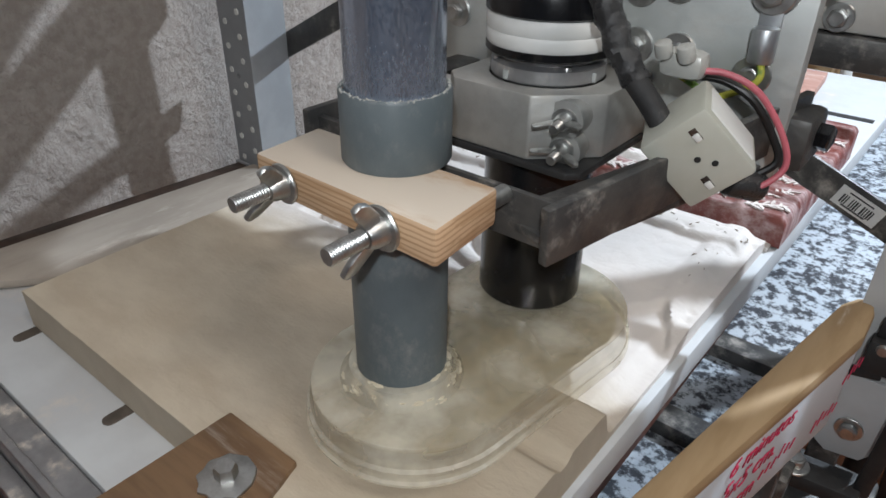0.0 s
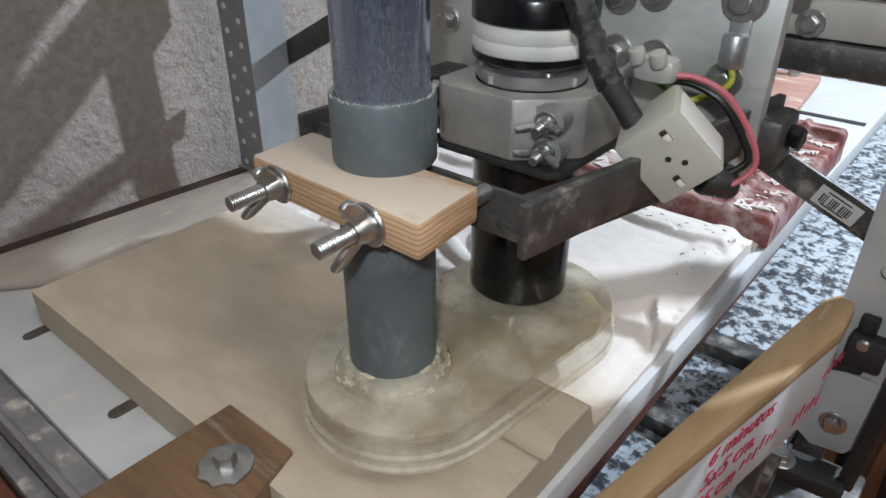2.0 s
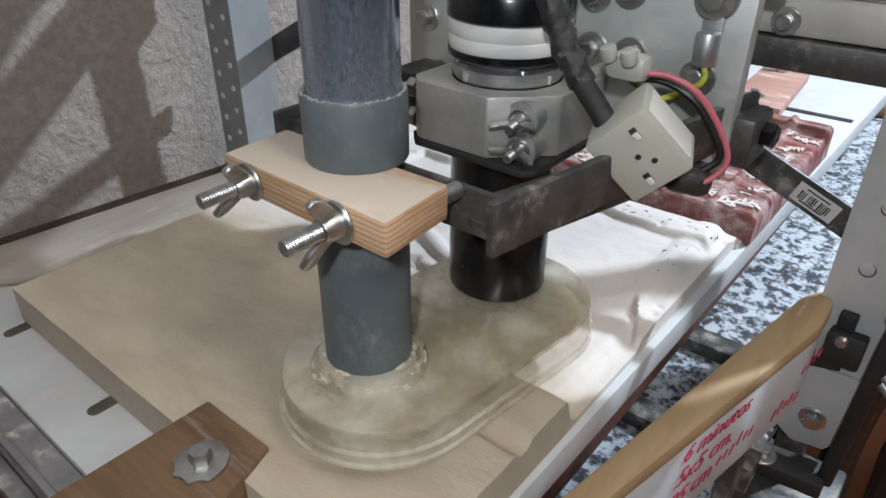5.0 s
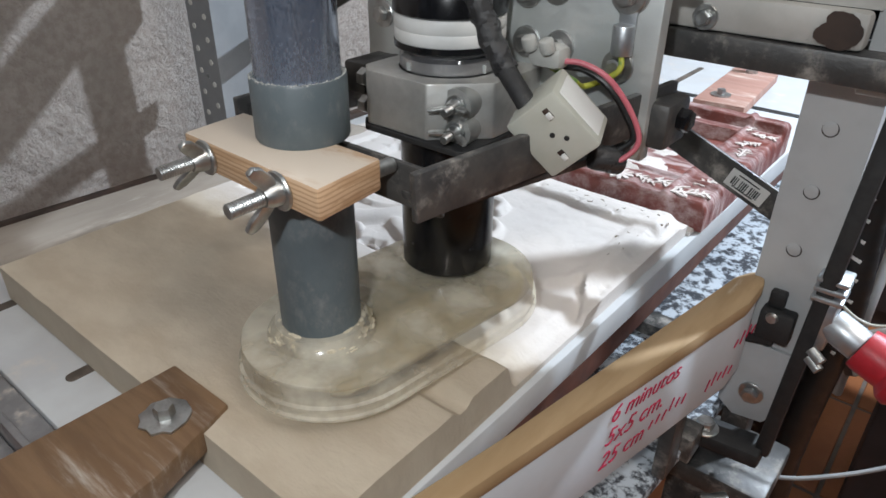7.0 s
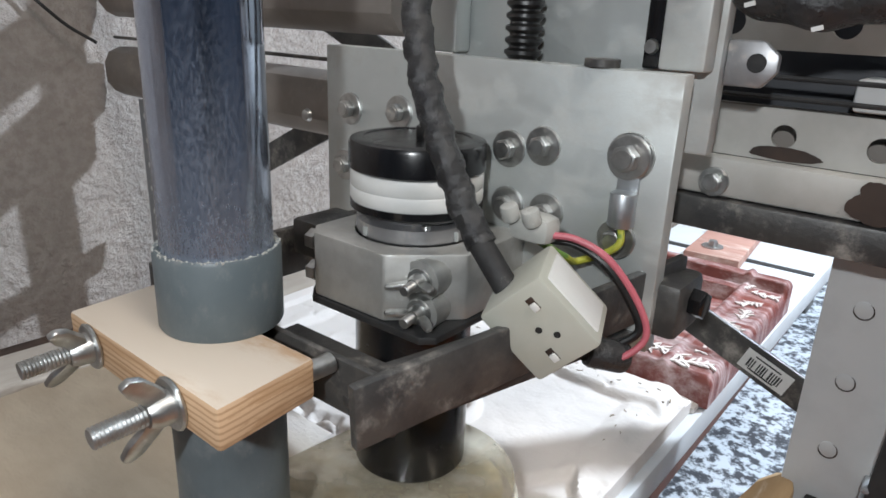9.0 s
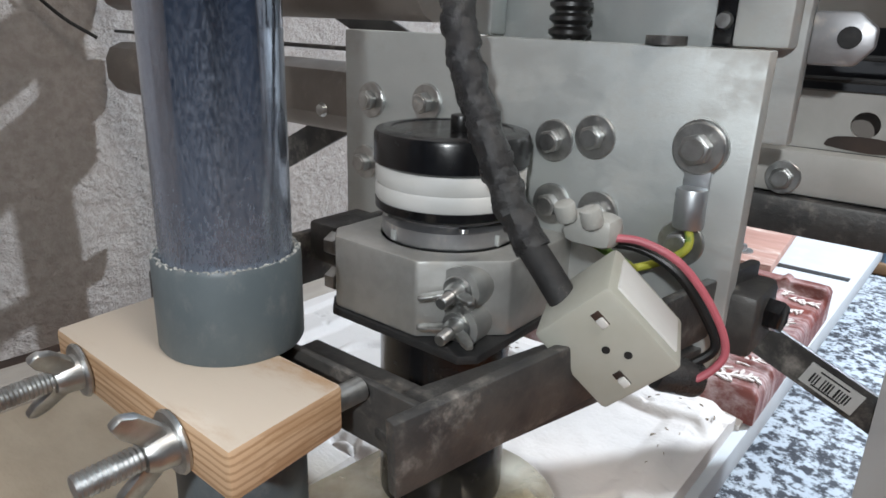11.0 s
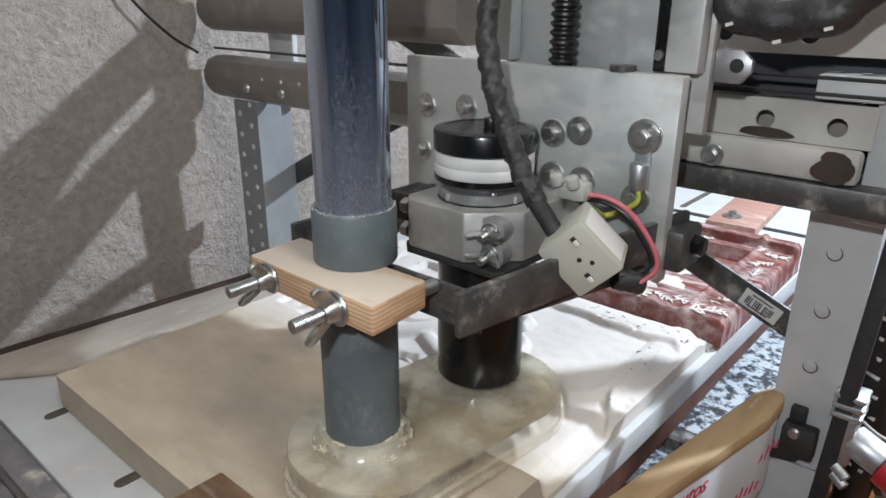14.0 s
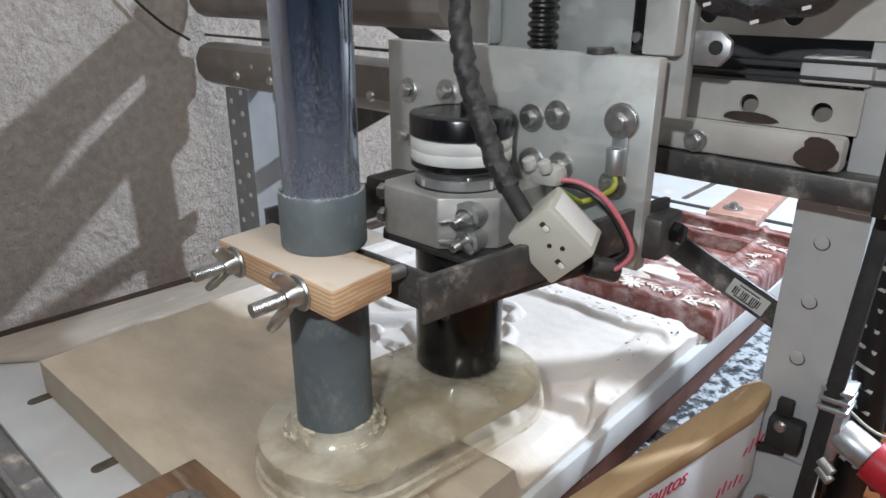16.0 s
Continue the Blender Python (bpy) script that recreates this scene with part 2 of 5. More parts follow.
DUST = (0.74, 0.66, 0.57)
MAT = {
    "plaster": material("rough_plaster", (0.45, 0.405, 0.37), 0.95, 0, (0.36, 0.315, 0.28), 110, detail=6, bump=0.0060, bump_scale=150),
    # paler towards the back: sawdust, plus the lit part behind the beam's shade
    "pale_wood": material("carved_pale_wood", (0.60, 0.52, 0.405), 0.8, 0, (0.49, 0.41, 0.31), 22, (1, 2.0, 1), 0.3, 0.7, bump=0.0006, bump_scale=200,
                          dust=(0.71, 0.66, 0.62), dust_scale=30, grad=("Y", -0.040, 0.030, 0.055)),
    "plank": material("dusty_plank", (0.42, 0.37, 0.315), 0.85, 0, (0.33, 0.285, 0.24), 20, (2, 0.6, 1), dust=(0.60, 0.54, 0.47), dust_lo=0.54, dust_hi=0.80, dust_scale=30),
    "far_wall": material("unseen_blue_grey_wall", (0.10, 0.125, 0.16), 0.8, 0, (0.07, 0.09, 0.12), 3),
    "red_wood": material("stained_red_wood", (0.215, 0.056, 0.042), 0.42, 0, (0.145, 0.036, 0.028), 30, (1, 4, 1), bump=0.0002, bump_scale=300,
                         dust=(0.70, 0.60, 0.59), dust_lo=0.42, dust_hi=0.68, dust_scale=26, dust_max=0.66, coat=0.1),
    "inlay": material("white_inlay", (0.78, 0.72, 0.68), 0.8, 0, (0.6, 0.52, 0.48), 80),
    "table": material("white_laminate", (0.60, 0.62, 0.63), 0.45, 0, (0.52, 0.53, 0.54), 14, dust=DUST, dust_lo=0.56, dust_hi=0.78, dust_scale=14),
    "alu": material("grey_aluminium_profile", (0.46, 0.46, 0.47), 0.42, 0.85, (0.36, 0.36, 0.37), 50, dust=DUST, dust_lo=0.55, dust_hi=0.75, dust_scale=40, bump=0.0001),
    "plate": material("brushed_aluminium", (0.63, 0.66, 0.65), 0.38, 0.62, (0.56, 0.59, 0.58), 16, (1, 1, 1.4), 0.3, 0.7, bump=0.00006, bump_scale=700,
                      dust=(0.50, 0.49, 0.46), dust_lo=0.46, dust_hi=0.72, dust_scale=26, dust_max=0.7, rough2=0.55),
    "clamp_alu": material("cast_aluminium", (0.60, 0.60, 0.58), 0.45, 0.75, (0.48, 0.48, 0.46), 60, bump=0.0001, bump_scale=500,
                          dust=(0.66, 0.62, 0.55), dust_lo=0.50, dust_hi=0.8, dust_scale=30),
    "zinc": material("zinc_plated_steel", (0.58, 0.59, 0.58), 0.30, 0.95, (0.42, 0.42, 0.41), 160, bump=0.0001, bump_scale=700,
                     dust=DUST, dust_lo=0.62, dust_hi=0.8, dust_scale=90),
    "chrome": material("dusty_chrome", (0.46, 0.52, 0.64), 0.04, 1.0, (0.40, 0.46, 0.58), 60, (1, 1, 0.4), 0.40, 0.62, rough2=0.08, dust=(0.20, 0.21, 0.22), dust_scale=1100, dust_max=0.34, grad=("Z", 0.215, 0.080, 0.13)),
    "pvc": material("grey_pvc", (0.135, 0.163, 0.176), 0.40, 0, (0.10, 0.125, 0.137), 30, (1, 1, 0.7), dust=(0.36, 0.35, 0.33), dust_lo=0.48, dust_hi=0.78, dust_scale=55, dust_max=0.6, bump=0.00012, bump_scale=300),
    "black_gloss": material("black_anodised", (0.006, 0.006, 0.007), 0.16, 0, (0.010, 0.010, 0.011), 60, rough2=0.28),
    "black_steel": material("dusty_black_steel", (0.055, 0.055, 0.056), 0.36, 0.3, (0.095, 0.092, 0.087), 60, bump=0.0003, bump_scale=240,
                            dust=(0.42, 0.39, 0.35), dust_lo=0.50, dust_hi=0.78, dust_scale=45),
    "black_rubber": material("black_rubber", (0.018, 0.018, 0.019), 0.6, 0, (0.03, 0.03, 0.03), 80, bump=0.0003, bump_scale=300,
                             dust=(0.34, 0.31, 0.28), dust_lo=0.62, dust_hi=0.85, dust_scale=60),
    "grey_paint": material("worn_cream_grey_paint", (0.50, 0.49, 0.46), 0.5, 0, (0.42, 0.41, 0.38), 35, bump=0.0001,
                           dust=(0.055, 0.040, 0.030), dust_lo=0.64, dust_hi=0.70, dust_scale=9),
    "post_paint": material("light_grey_paint", (0.58, 0.59, 0.59), 0.5, 0, (0.52, 0.53, 0.53), 30, dust=(0.16, 0.14, 0.12), dust_lo=0.66, dust_hi=0.74, dust_scale=12),
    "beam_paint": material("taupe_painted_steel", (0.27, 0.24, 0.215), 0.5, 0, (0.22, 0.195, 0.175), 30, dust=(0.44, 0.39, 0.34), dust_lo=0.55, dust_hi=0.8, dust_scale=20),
    # burnt paint on the beam; also the painted shade of holes and wall gap
    "burnt": material("burnt_paint_and_shade", (0.026, 0.016, 0.012), 0.5, 0, (0.055, 0.032, 0.022), 50),
    "pine": material("sawn_pine", (0.66, 0.45, 0.28), 0.75, 0, (0.50, 0.31, 0.17), 95, (0.18, 0.45, 3.0), 0.47, 0.56, grain=(0.0021, (0.34, 0.19, 0.09), 0.6), bump=0.0002, bump_scale=160,
                     dust=(0.62, 0.54, 0.45), dust_lo=0.28, dust_hi=0.52, dust_scale=60, dust_up=True),
    "brown_wood": material("varnished_brown_wood", (0.25, 0.152, 0.082), 0.46, 0, (0.16, 0.090, 0.046), 40, (0.3, 2.5, 1), bump=0.0002,
                           dust=(0.52, 0.47, 0.41), dust_lo=0.55, dust_hi=0.80, dust_scale=30, coat=0.05),
    "clear": None,
    "post_grey": material("grey_slotted_steel", (0.30, 0.31, 0.32), 0.5, 0.1, (0.25, 0.26, 0.27), 30),
    "milky": material("milky_plastic", (0.50, 0.50, 0.47), 0.25, 0, (0.42, 0.42, 0.39), 60),
    "slot": material("dusty_slot", (0.13, 0.105, 0.085), 0.9, 0, (0.07, 0.058, 0.048), 60),
    "tape": material("black_insulating_tape", (0.022, 0.022, 0.024), 0.20, 0, (0.04, 0.04, 0.04), 70, bump=0.0013, bump_scale=130, rough2=0.5),
    "ivory": material("ivory_plastic", (0.52, 0.52, 0.46), 0.45, 0, (0.47, 0.47, 0.40), 40, dust=(0.50, 0.46, 0.38), dust_lo=0.6, dust_hi=0.8),
    "white_plastic": material("white_plastic", (0.78, 0.78, 0.76), 0.4, 0, (0.72, 0.72, 0.69), 40),
    "red_wire": material("pink_red_insulation", (0.66, 0.17, 0.21), 0.4),
    "black_wire": material("black_insulation", (0.014, 0.014, 0.014), 0.4),
    "green_wire": material("yellow_green_insulation", (0.42, 0.42, 0.05), 0.45, 0, (0.10, 0.22, 0.05), 60, lo=0.48, hi=0.54),
    "red_plastic": material("red_plastic", (0.62, 0.028, 0.045), 0.35),
    "card": material("brown_edge_board", (0.42, 0.29, 0.16), 0.7, 0, (0.34, 0.225, 0.115), 25, (3, 0.5, 1), dust=DUST, dust_lo=0.60, dust_hi=0.75, dust_scale=12),
    "white_board": material("bluish_white_board", (0.60, 0.64, 0.68), 0.55, 0, (0.54, 0.57, 0.60), 20),
    "ink": material("red_marker_ink", (0.62, 0.03, 0.10), 0.6),
    "speckle": material("sawdust_on_black_board", (0.05, 0.056, 0.068), 0.6, 0, (0.03, 0.032, 0.040), 60, dust=(0.50, 0.55, 0.60), dust_lo=0.43, dust_hi=0.56, dust_scale=100, bump=0.001, bump_scale=90),
    "rust": material("red_oxide_steel", (0.17, 0.058, 0.034), 0.6, 0, (0.10, 0.035, 0.022), 30, dust=DUST, dust_lo=0.62, dust_hi=0.8),
    "tile": material("terracotta_tile", (0.50, 0.19, 0.075), 0.35, 0, (0.42, 0.15, 0.06), 12, rough2=0.5, bump=0.0004, bump_scale=30),
    "grout": material("grey_grout", (0.25, 0.20, 0.17), 0.9, 0, None, 40),
    "ceiling": material("ceiling_paint", (0.62, 0.60, 0.57), 0.9, 0, None, 8),
    "label": material("white_paper_label", (0.74, 0.74, 0.72), 0.6, 0, (0.66, 0.66, 0.63), 40),
    "print": material("black_print", (0.02, 0.02, 0.02), 0.7),
    "blue": material("pale_blue_plastic", (0.20, 0.34, 0.50), 0.45, 0, (0.16, 0.28, 0.43), 15),
    "dark": material("dark_grey_cabinet", (0.040, 0.043, 0.052), 0.5, 0, (0.028, 0.030, 0.036), 15),
    "rim_dust": material("grey_sawdust", (0.46, 0.46, 0.43), 1.0, 0, (0.36, 0.36, 0.34), 300),
    "pink_wood": material("faded_reddish_wood", (0.44, 0.25, 0.20), 0.6, 0, (0.36, 0.19, 0.15), 40, (0.4, 2.0, 1), dust=DUST, dust_lo=0.5, dust_hi=0.8),
    "gouge": material("gouge_shade_brown", (0.34, 0.27, 0.20), 0.9, 0, None, 60),
    "dust_pile": material("loose_sawdust", (0.74, 0.70, 0.66), 1.0, 0, (0.64, 0.59, 0.54), 120, bump=0.0012, bump_scale=220),
    "dust_cake": material("tan_dust", (0.72, 0.66, 0.52), 1.0, 0, (0.60, 0.54, 0.41), 200, bump=0.0008, bump_scale=300),
    "mirror_zinc": material("galvanised_steel", (0.62, 0.65, 0.67), 0.35, 0.9, (0.50, 0.53, 0.56), 60),
    "screw": material("oily_steel_screw", (0.10, 0.10, 0.10), 0.28, 0.9, (0.05, 0.05, 0.05), 80),
}
clear = bpy.data.materials.new("dusty_clear_acrylic")
clear.use_nodes = True
nt = clear.node_tree
bs = nt.nodes["Principled BSDF"]
bs.inputs["Base Color"].default_value = (0.84, 0.80, 0.70, 1)
bs.inputs["Roughness"].default_value = 0.12
bs.inputs["IOR"].default_value = 1.25
df = nt.nodes.new("ShaderNodeBsdfDiffuse")
df.inputs[0].default_value = (0.80, 0.75, 0.62, 1)
tr = nt.nodes.new("ShaderNodeBsdfTransparent")
tr.inputs[0].default_value = (0.96, 0.93, 0.86, 1)
no = nt.nodes.new("ShaderNodeTexNoise")
no.inputs["Scale"].default_value, no.inputs["Detail"].default_value = 34, 8
rm = nt.nodes.new("ShaderNodeMapRange")
rm.inputs["From Min"].default_value, rm.inputs["From Max"].default_value = 0.38, 0.66
rm.inputs["To Min"].default_value, rm.inputs["To Max"].default_value = 0.16, 0.66
tcn = nt.nodes.new("ShaderNodeTexCoord")
nt.links.new(tcn.outputs["Object"], no.inputs["Vector"])
nt.links.new(no.outputs["Fac"], rm.inputs["Value"])
m1 = nt.nodes.new("ShaderNodeMixShader")
nt.links.new(rm.outputs[0], m1.inputs[0])
nt.links.new(tr.outputs[0], m1.inputs[1])
nt.links.new(df.outputs[0], m1.inputs[2])
m2 = nt.nodes.new("ShaderNodeMixShader")
m2.inputs[0].default_value = 0.13
gl = nt.nodes.new("ShaderNodeBsdfGlossy")
gl.inputs["Roughness"].default_value = 0.12
nt.links.new(m1.outputs[0], m2.inputs[1])
nt.links.new(gl.outputs[0], m2.inputs[2])
nt.links.new(m2.outputs[0], nt.nodes["Material Output"].inputs[0])
nt.nodes.remove(bs)
MAT["clear"] = clear

# ---- the room ----
WX = -0.405                     # inner face of the plastered wall
def plaster_wall():
    b = bmesh.new()
    ys = np.concatenate([np.linspace(-2.0, -0.62, 30), np.linspace(-0.60, 0.35, 240), np.linspace(0.37, 2.6, 45)])
    zs = np.concatenate([np.linspace(-0.75, -0.12, 14), np.linspace(-0.10, 0.50, 150), np.linspace(0.53, 1.75, 25)])
    ny, nz = len(ys) - 1, len(zs) - 1
    y0, y1, z0, z1 = -2.0, 2.6, -0.75, 1.75
    grid = []
    for y in ys:
        row = []
        for z in zs:
            d = 0.004 * noise.noise(Vector((3.1, y * 9, z * 9))) + 0.0016 * noise.noise(Vector((7, y * 38, z * 38)))
            pit = noise.noise(Vector((2, y * 95, z * 95)))
            d -= 0.0030 * max(0.0, pit - 0.12)
            row.append(b.verts.new((WX - 0.004 + d, y, z)))
        grid.append(row)
    for i in range(ny):
        for j in range(nz):
            b.faces.new((grid[i][j], grid[i + 1][j], grid[i + 1][j + 1], grid[i][j + 1]))
    box(WX - 0.20, WX - 0.02, y0, y1, z0, z1, 0, b)
    return b


solid("wall_west", plaster_wall(), MAT["plaster"], "rough white plastered masonry wall beside the table", "wall", kind="structure")
solid("wall_north", box(WX, 3.0, 2.6, 2.75, -0.75, 1.75), MAT["plaster"], "plain plastered wall behind the machine", "wall", kind="structure")
# unseen walls added to close the room, dark blue so the chrome reflects that
solid("wall_south", box(WX, 3.0, -2.15, -2.0, -0.75, 1.75), MAT["far_wall"], "unseen wall closing the room, dark blue-grey for the chrome's reflections", "wall", kind="structure")
solid("wall_east", box(3.0, 3.15, -2.15, 2.75, -0.75, 1.75), MAT["far_wall"], "unseen wall closing the room, dark blue-grey for the chrome's reflections", "wall", kind="structure")
solid("ceiling", box(WX, 3.0, -2.0, 2.6, 1.75, 1.85), MAT["ceiling"], "plain white workshop ceiling", "ceiling", kind="structure")
floor = solid("floor", box(WX, 3.0, -2.0, 2.6, -0.80, -0.752), MAT["grout"], "orange terracotta tiled floor with grey joints", "floor", kind="structure")

# ---- the table ----
TZ = -0.026                     # table top
table = thing("machine_table", "white laminate machine table dusted with sawdust, slotted near its ends", "table", (-0.13, 0.3, TZ - 0.02))


def table_top():
    edge = [(-0.357, -0.206), (0.0855, -0.206), (0.0975, 0.795), (-0.335, 0.795), (-0.335, 0.10)]
    return prism(edge, TZ - 0.022, TZ, 0.0012)


def slot_cut(x, y0, y1, w=0.0042):
    """A dark round-ended slot, a shallow inlay in the top."""
    out = []
    for k in range(9):
        a = math.pi * k / 8
        out.append((x + w * math.cos(a), y1 + w * math.sin(a)))
    for k in range(9):
        a = math.pi + math.pi * k / 8
        out.append((x + w * math.cos(a), y0 + w * math.sin(a)))
    return out


top = part("tabletop", table_top(), MAT["table"], table)
for x, y0, y1 in ((-0.236, -0.181, -0.156), (-0.127, -0.181, -0.156), (-0.106, 0.632, 0.745), (-0.215, 0.68, 0.760)):
    part("slot", prism(slot_cut(x, y0, y1), TZ - 0.004, TZ + 0.0006), MAT["slot"], table, "dark round-ended slot")
for y in (0.603,):
    part("groove", prism([(-0.330, y - 0.006), (0.088, y - 0.001), (0.088, y + 0.011), (-0.330, y + 0.006)], TZ - 0.002, TZ + 0.0008), MAT["black_rubber"], table, "long dark groove across the top")
b = box(-0.357, 0.083, -0.225, -0.207, TZ - 0.026, TZ - 0.001, 0.0015)
box(-0.357, 0.083, -0.235, -0.2255, TZ - 0.026, TZ - 0.012, 0.001, b)
box(-0.357, 0.083, -0.225, -0.221, TZ - 0.002, TZ + 0.003, 0.0008, b)
part("edge_profile", b, MAT["alu"], table, "grey aluminium edge profile")
b = box(-0.300, 0.076, -0.19, 0.77, TZ - 0.070, TZ - 0.0225, 0.002)
part("frame_rail", b, MAT["rust"], table, "red oxide painted steel rail")
for x0, y0 in ((-0.34, -0.17), (0.028, -0.17), (-0.33, 0.72), (0.028, 0.72)):
    part("leg", box(x0, x0 + 0.045, y0, y0 + 0.045, -0.752, TZ - 0.0705, 0.003), MAT["black_steel"], table)
part("front_rail", box(-0.350, 0.060, -0.275, -0.2365, -0.115, -0.045, 0.002), MAT["rust"], table, "red oxide painted steel rail")
for y in (0.09, 0.200):
    part("cross_bar", box(0.04, 0.16, y, y + 0.022, TZ - 0.100, TZ - 0.078, 0.0015), MAT["black_steel"], table)

# ledge at the wall side
solid("side_plank", prism([(-0.350, -0.198), (-0.325, -0.199), (-0.290, -0.155), (-0.262, -0.120), (-0.258, 0.225), (-0.331, 0.225), (-0.331, 0.10)], TZ + 0.0005, TZ + 0.0075, 0.0025), MAT["plank"],
      "dusty pale plank lying between carved board and plastered wall", "plank")
# dark strip added in place of the shaded gap between table edge and wall
solid("wall_gap_strip", prism([(-0.378, -0.34), (-0.3585, -0.34), (-0.3365, 0.10), (-0.3365, 0.78), (-0.352, 0.78), (-0.352, 0.10)], TZ - 0.03, TZ + 0.004, 0.002), MAT["burnt"], "dark strip added for the shaded gap between table and wall", "batten")

# ---- carved panels ----
def band(v, a, b, s):
    """1 between a and b, falling off over s."""
    def step(t):
        t = np.clip(t, 0, 1)
        return t * t * (3 - 2 * t)
    return step((v - a) / s) * step((b - v) / s)


def ridge(X, Y, pts, w):
    """How near each place is to a smooth line, from 0 to 1; the width tapers to the end."""
    line = smooth_line([(x, y, 0) for x, y in pts], 8)
    h = np.zeros_like(X)
    for i, p in enumerate(line):
        ww = w * (1.0 - 0.55 * i / len(line))
        d2 = ((X - p.x) ** 2 + (Y - p.y) ** 2) / (ww * ww)
        h = np.maximum(h, np.sqrt(np.clip(1 - d2, 0, 1)) * (1 - 0.3 * i / len(line)))
    return h


def arc(cx, cy, r, a0, a1, n=10, r1=None):
    return [(cx + (r + ((r1 or r) - r) * k / n) * math.cos(a0 + (a1 - a0) * k / n), cy + (r + ((r1 or r) - r) * k / n) * math.sin(a0 + (a1 - a0) * k / n)) for k in range(n + 1)]


def ornament(U, V):
    """The scrollwork of the panel: u across, v up, from the panel's middle."""
    h = 0.55 * ridge(U, V, arc(-0.075, 0.010, 0.032, 0.3, 6.6, 24, 0.030), 0.0065)
    h = np.maximum(h, 1.0 * ridge(U, V, [(-0.090, -0.050), (-0.070, -0.052), (-0.045, -0.030), (-0.030, 0.000), (-0.020, 0.030), (-0.002, 0.048), (0.016, 0.046), (0.020, 0.032)], 0.011))
    h = np.maximum(h, 0.8 * ridge(U, V, arc(0.016, -0.004, 0.034, 2.4, 7.4, 20, 0.024), 0.0085))
    h = np.maximum(h, 0.9 * ridge(U, V, [(-0.100, -0.040), (-0.095, -0.058), (-0.075, -0.066), (-0.050, -0.058)], 0.010))
    h = np.maximum(h, 0.7 * ridge(U, V, [(-0.03, -0.035), (0.000, -0.050), (0.030, -0.052), (0.060, -0.046)], 0.008))
    for k in range(6):
        u = -0.09 + 0.034 * k
        h = np.maximum(h, 0.75 * ridge(U, V, [(u, -0.076 + 0.004 * math.sin(k)), (u + 0.012, -0.088), (u + 0.022, -0.081), (u + 0.019, -0.072)], 0.0075))
    return h


def panel_mesh(x0, x1, y0, y1, thick, height, step=0.0017):
    nx, ny = int((x1 - x0) / step), int((y1 - y0) / step)
    xs, ys = np.linspace(x0, x1, nx), np.linspace(y0, y1, ny)
    X, Y = np.meshgrid(xs, ys, indexing="ij")
    Z = height(X, Y)
    co = np.stack([X, Y, Z], -1).reshape(-1, 3)
    idx = np.arange(nx * ny).reshape(nx, ny)
    quads = np.stack([idx[:-1, :-1], idx[1:, :-1], idx[1:, 1:], idx[:-1, 1:]], -1).reshape(-1, 4)
    rim = np.concatenate([idx[:, 0], idx[-1, 1:], idx[-2::-1, -1], idx[0, -2:0:-1]])
    low = co[rim].copy()
    low[:, 2] = thick
    n0 = len(co)
    co = np.concatenate([co, low])
    k = np.arange(len(rim))
    nk = (k + 1) % len(rim)
    sides = np.stack([rim[k], n0 + k, n0 + nk, rim[nk]], -1)
    faces = quads.tolist() + sides.tolist() + [list(range(n0, n0 + len(rim)))[::-1]]
    me = bpy.data.meshes.new("panel")
    me.from_pydata(co.tolist(), [], faces)
    me.shade_smooth()
    me.set_sharp_from_angle(angle=radians(50))
    return me


def rough(X, Y, s, amp, seed=0.0):
    f = np.vectorize(lambda a, b: noise.noise(Vector((a * s, b * s, seed))))
    return amp * f(X, Y)


def board_height(X, Y):
    def step(t):
        t = np.clip(t, 0, 1)
        return t * t * (3 - 2 * t)
    carved = step((Y + 0.034) / 0.007) * step((X + 0.232) / 0.006)
    carved = np.where((Y < 0.03) & (X < -0.060), carved * step((Y - 0.012) / 0.010), carved)
    border = np.maximum(band(Y + 0.0015 * np.sin(X * 61) + 0.001 * np.sin(X * 173), 0.180, 0.209, 0.006) * (1 - step((X - 0.070) / 0.010)), band(X, -0.232, -0.196, 0.006))
    side = step((X - 0.050) / 0.008) * step((Y - 0.060) / 0.02)
    # the field lies higher than the roughed strip before it; its scalloped front edge bends back beside the border
    wave = 0.030 + 0.020 * np.clip((X + 0.056) / 0.082, 0, 1) + 0.036 * step((X - 0.030) / 0.030) - 0.030 * step((X - 0.058) / 0.024) + 0.0030 * np.sin(X * 210) + 0.0015 * np.sin(X * 530)
    field = step((Y - wave) / 0.007)
    orn = ornament(X + 0.060, Y - 0.098) * step((Y - 0.010) / 0.01)
    deep = -0.0150 + 0.0060 * field + 0.0085 * orn * (1 - border) + 0.0020 * side * field
    deep = deep + border * (-0.0028 - deep)
    Z = carved * deep
    # a groove cut across the waste in front, and the lower rim along the outer edge
    Z -= 0.0045 * band(Y, -0.082, -0.064, 0.007) * step((X + 0.060) / 0.012) * (1 - carved)
    Z -= 0.0030 * band(Y, 0.211, 0.4, 0.004)
    Z -= 0.0060 * step((X - 0.066) / 0.012) * step((Y + 0.030) / 0.008) * (1 - border)
    marks = np.vectorize(lambda a, b: noise.noise(Vector((a * 120, b * 120, 2))))(X, Y)
    Z -= 0.0016 * np.maximum(border, side) * carved * np.clip((marks - 0.34) * 6, 0, 1)
    return Z + rough(X, Y, 90, 0.0005, 1) + rough(X, Y, 30, 0.0008, 5)


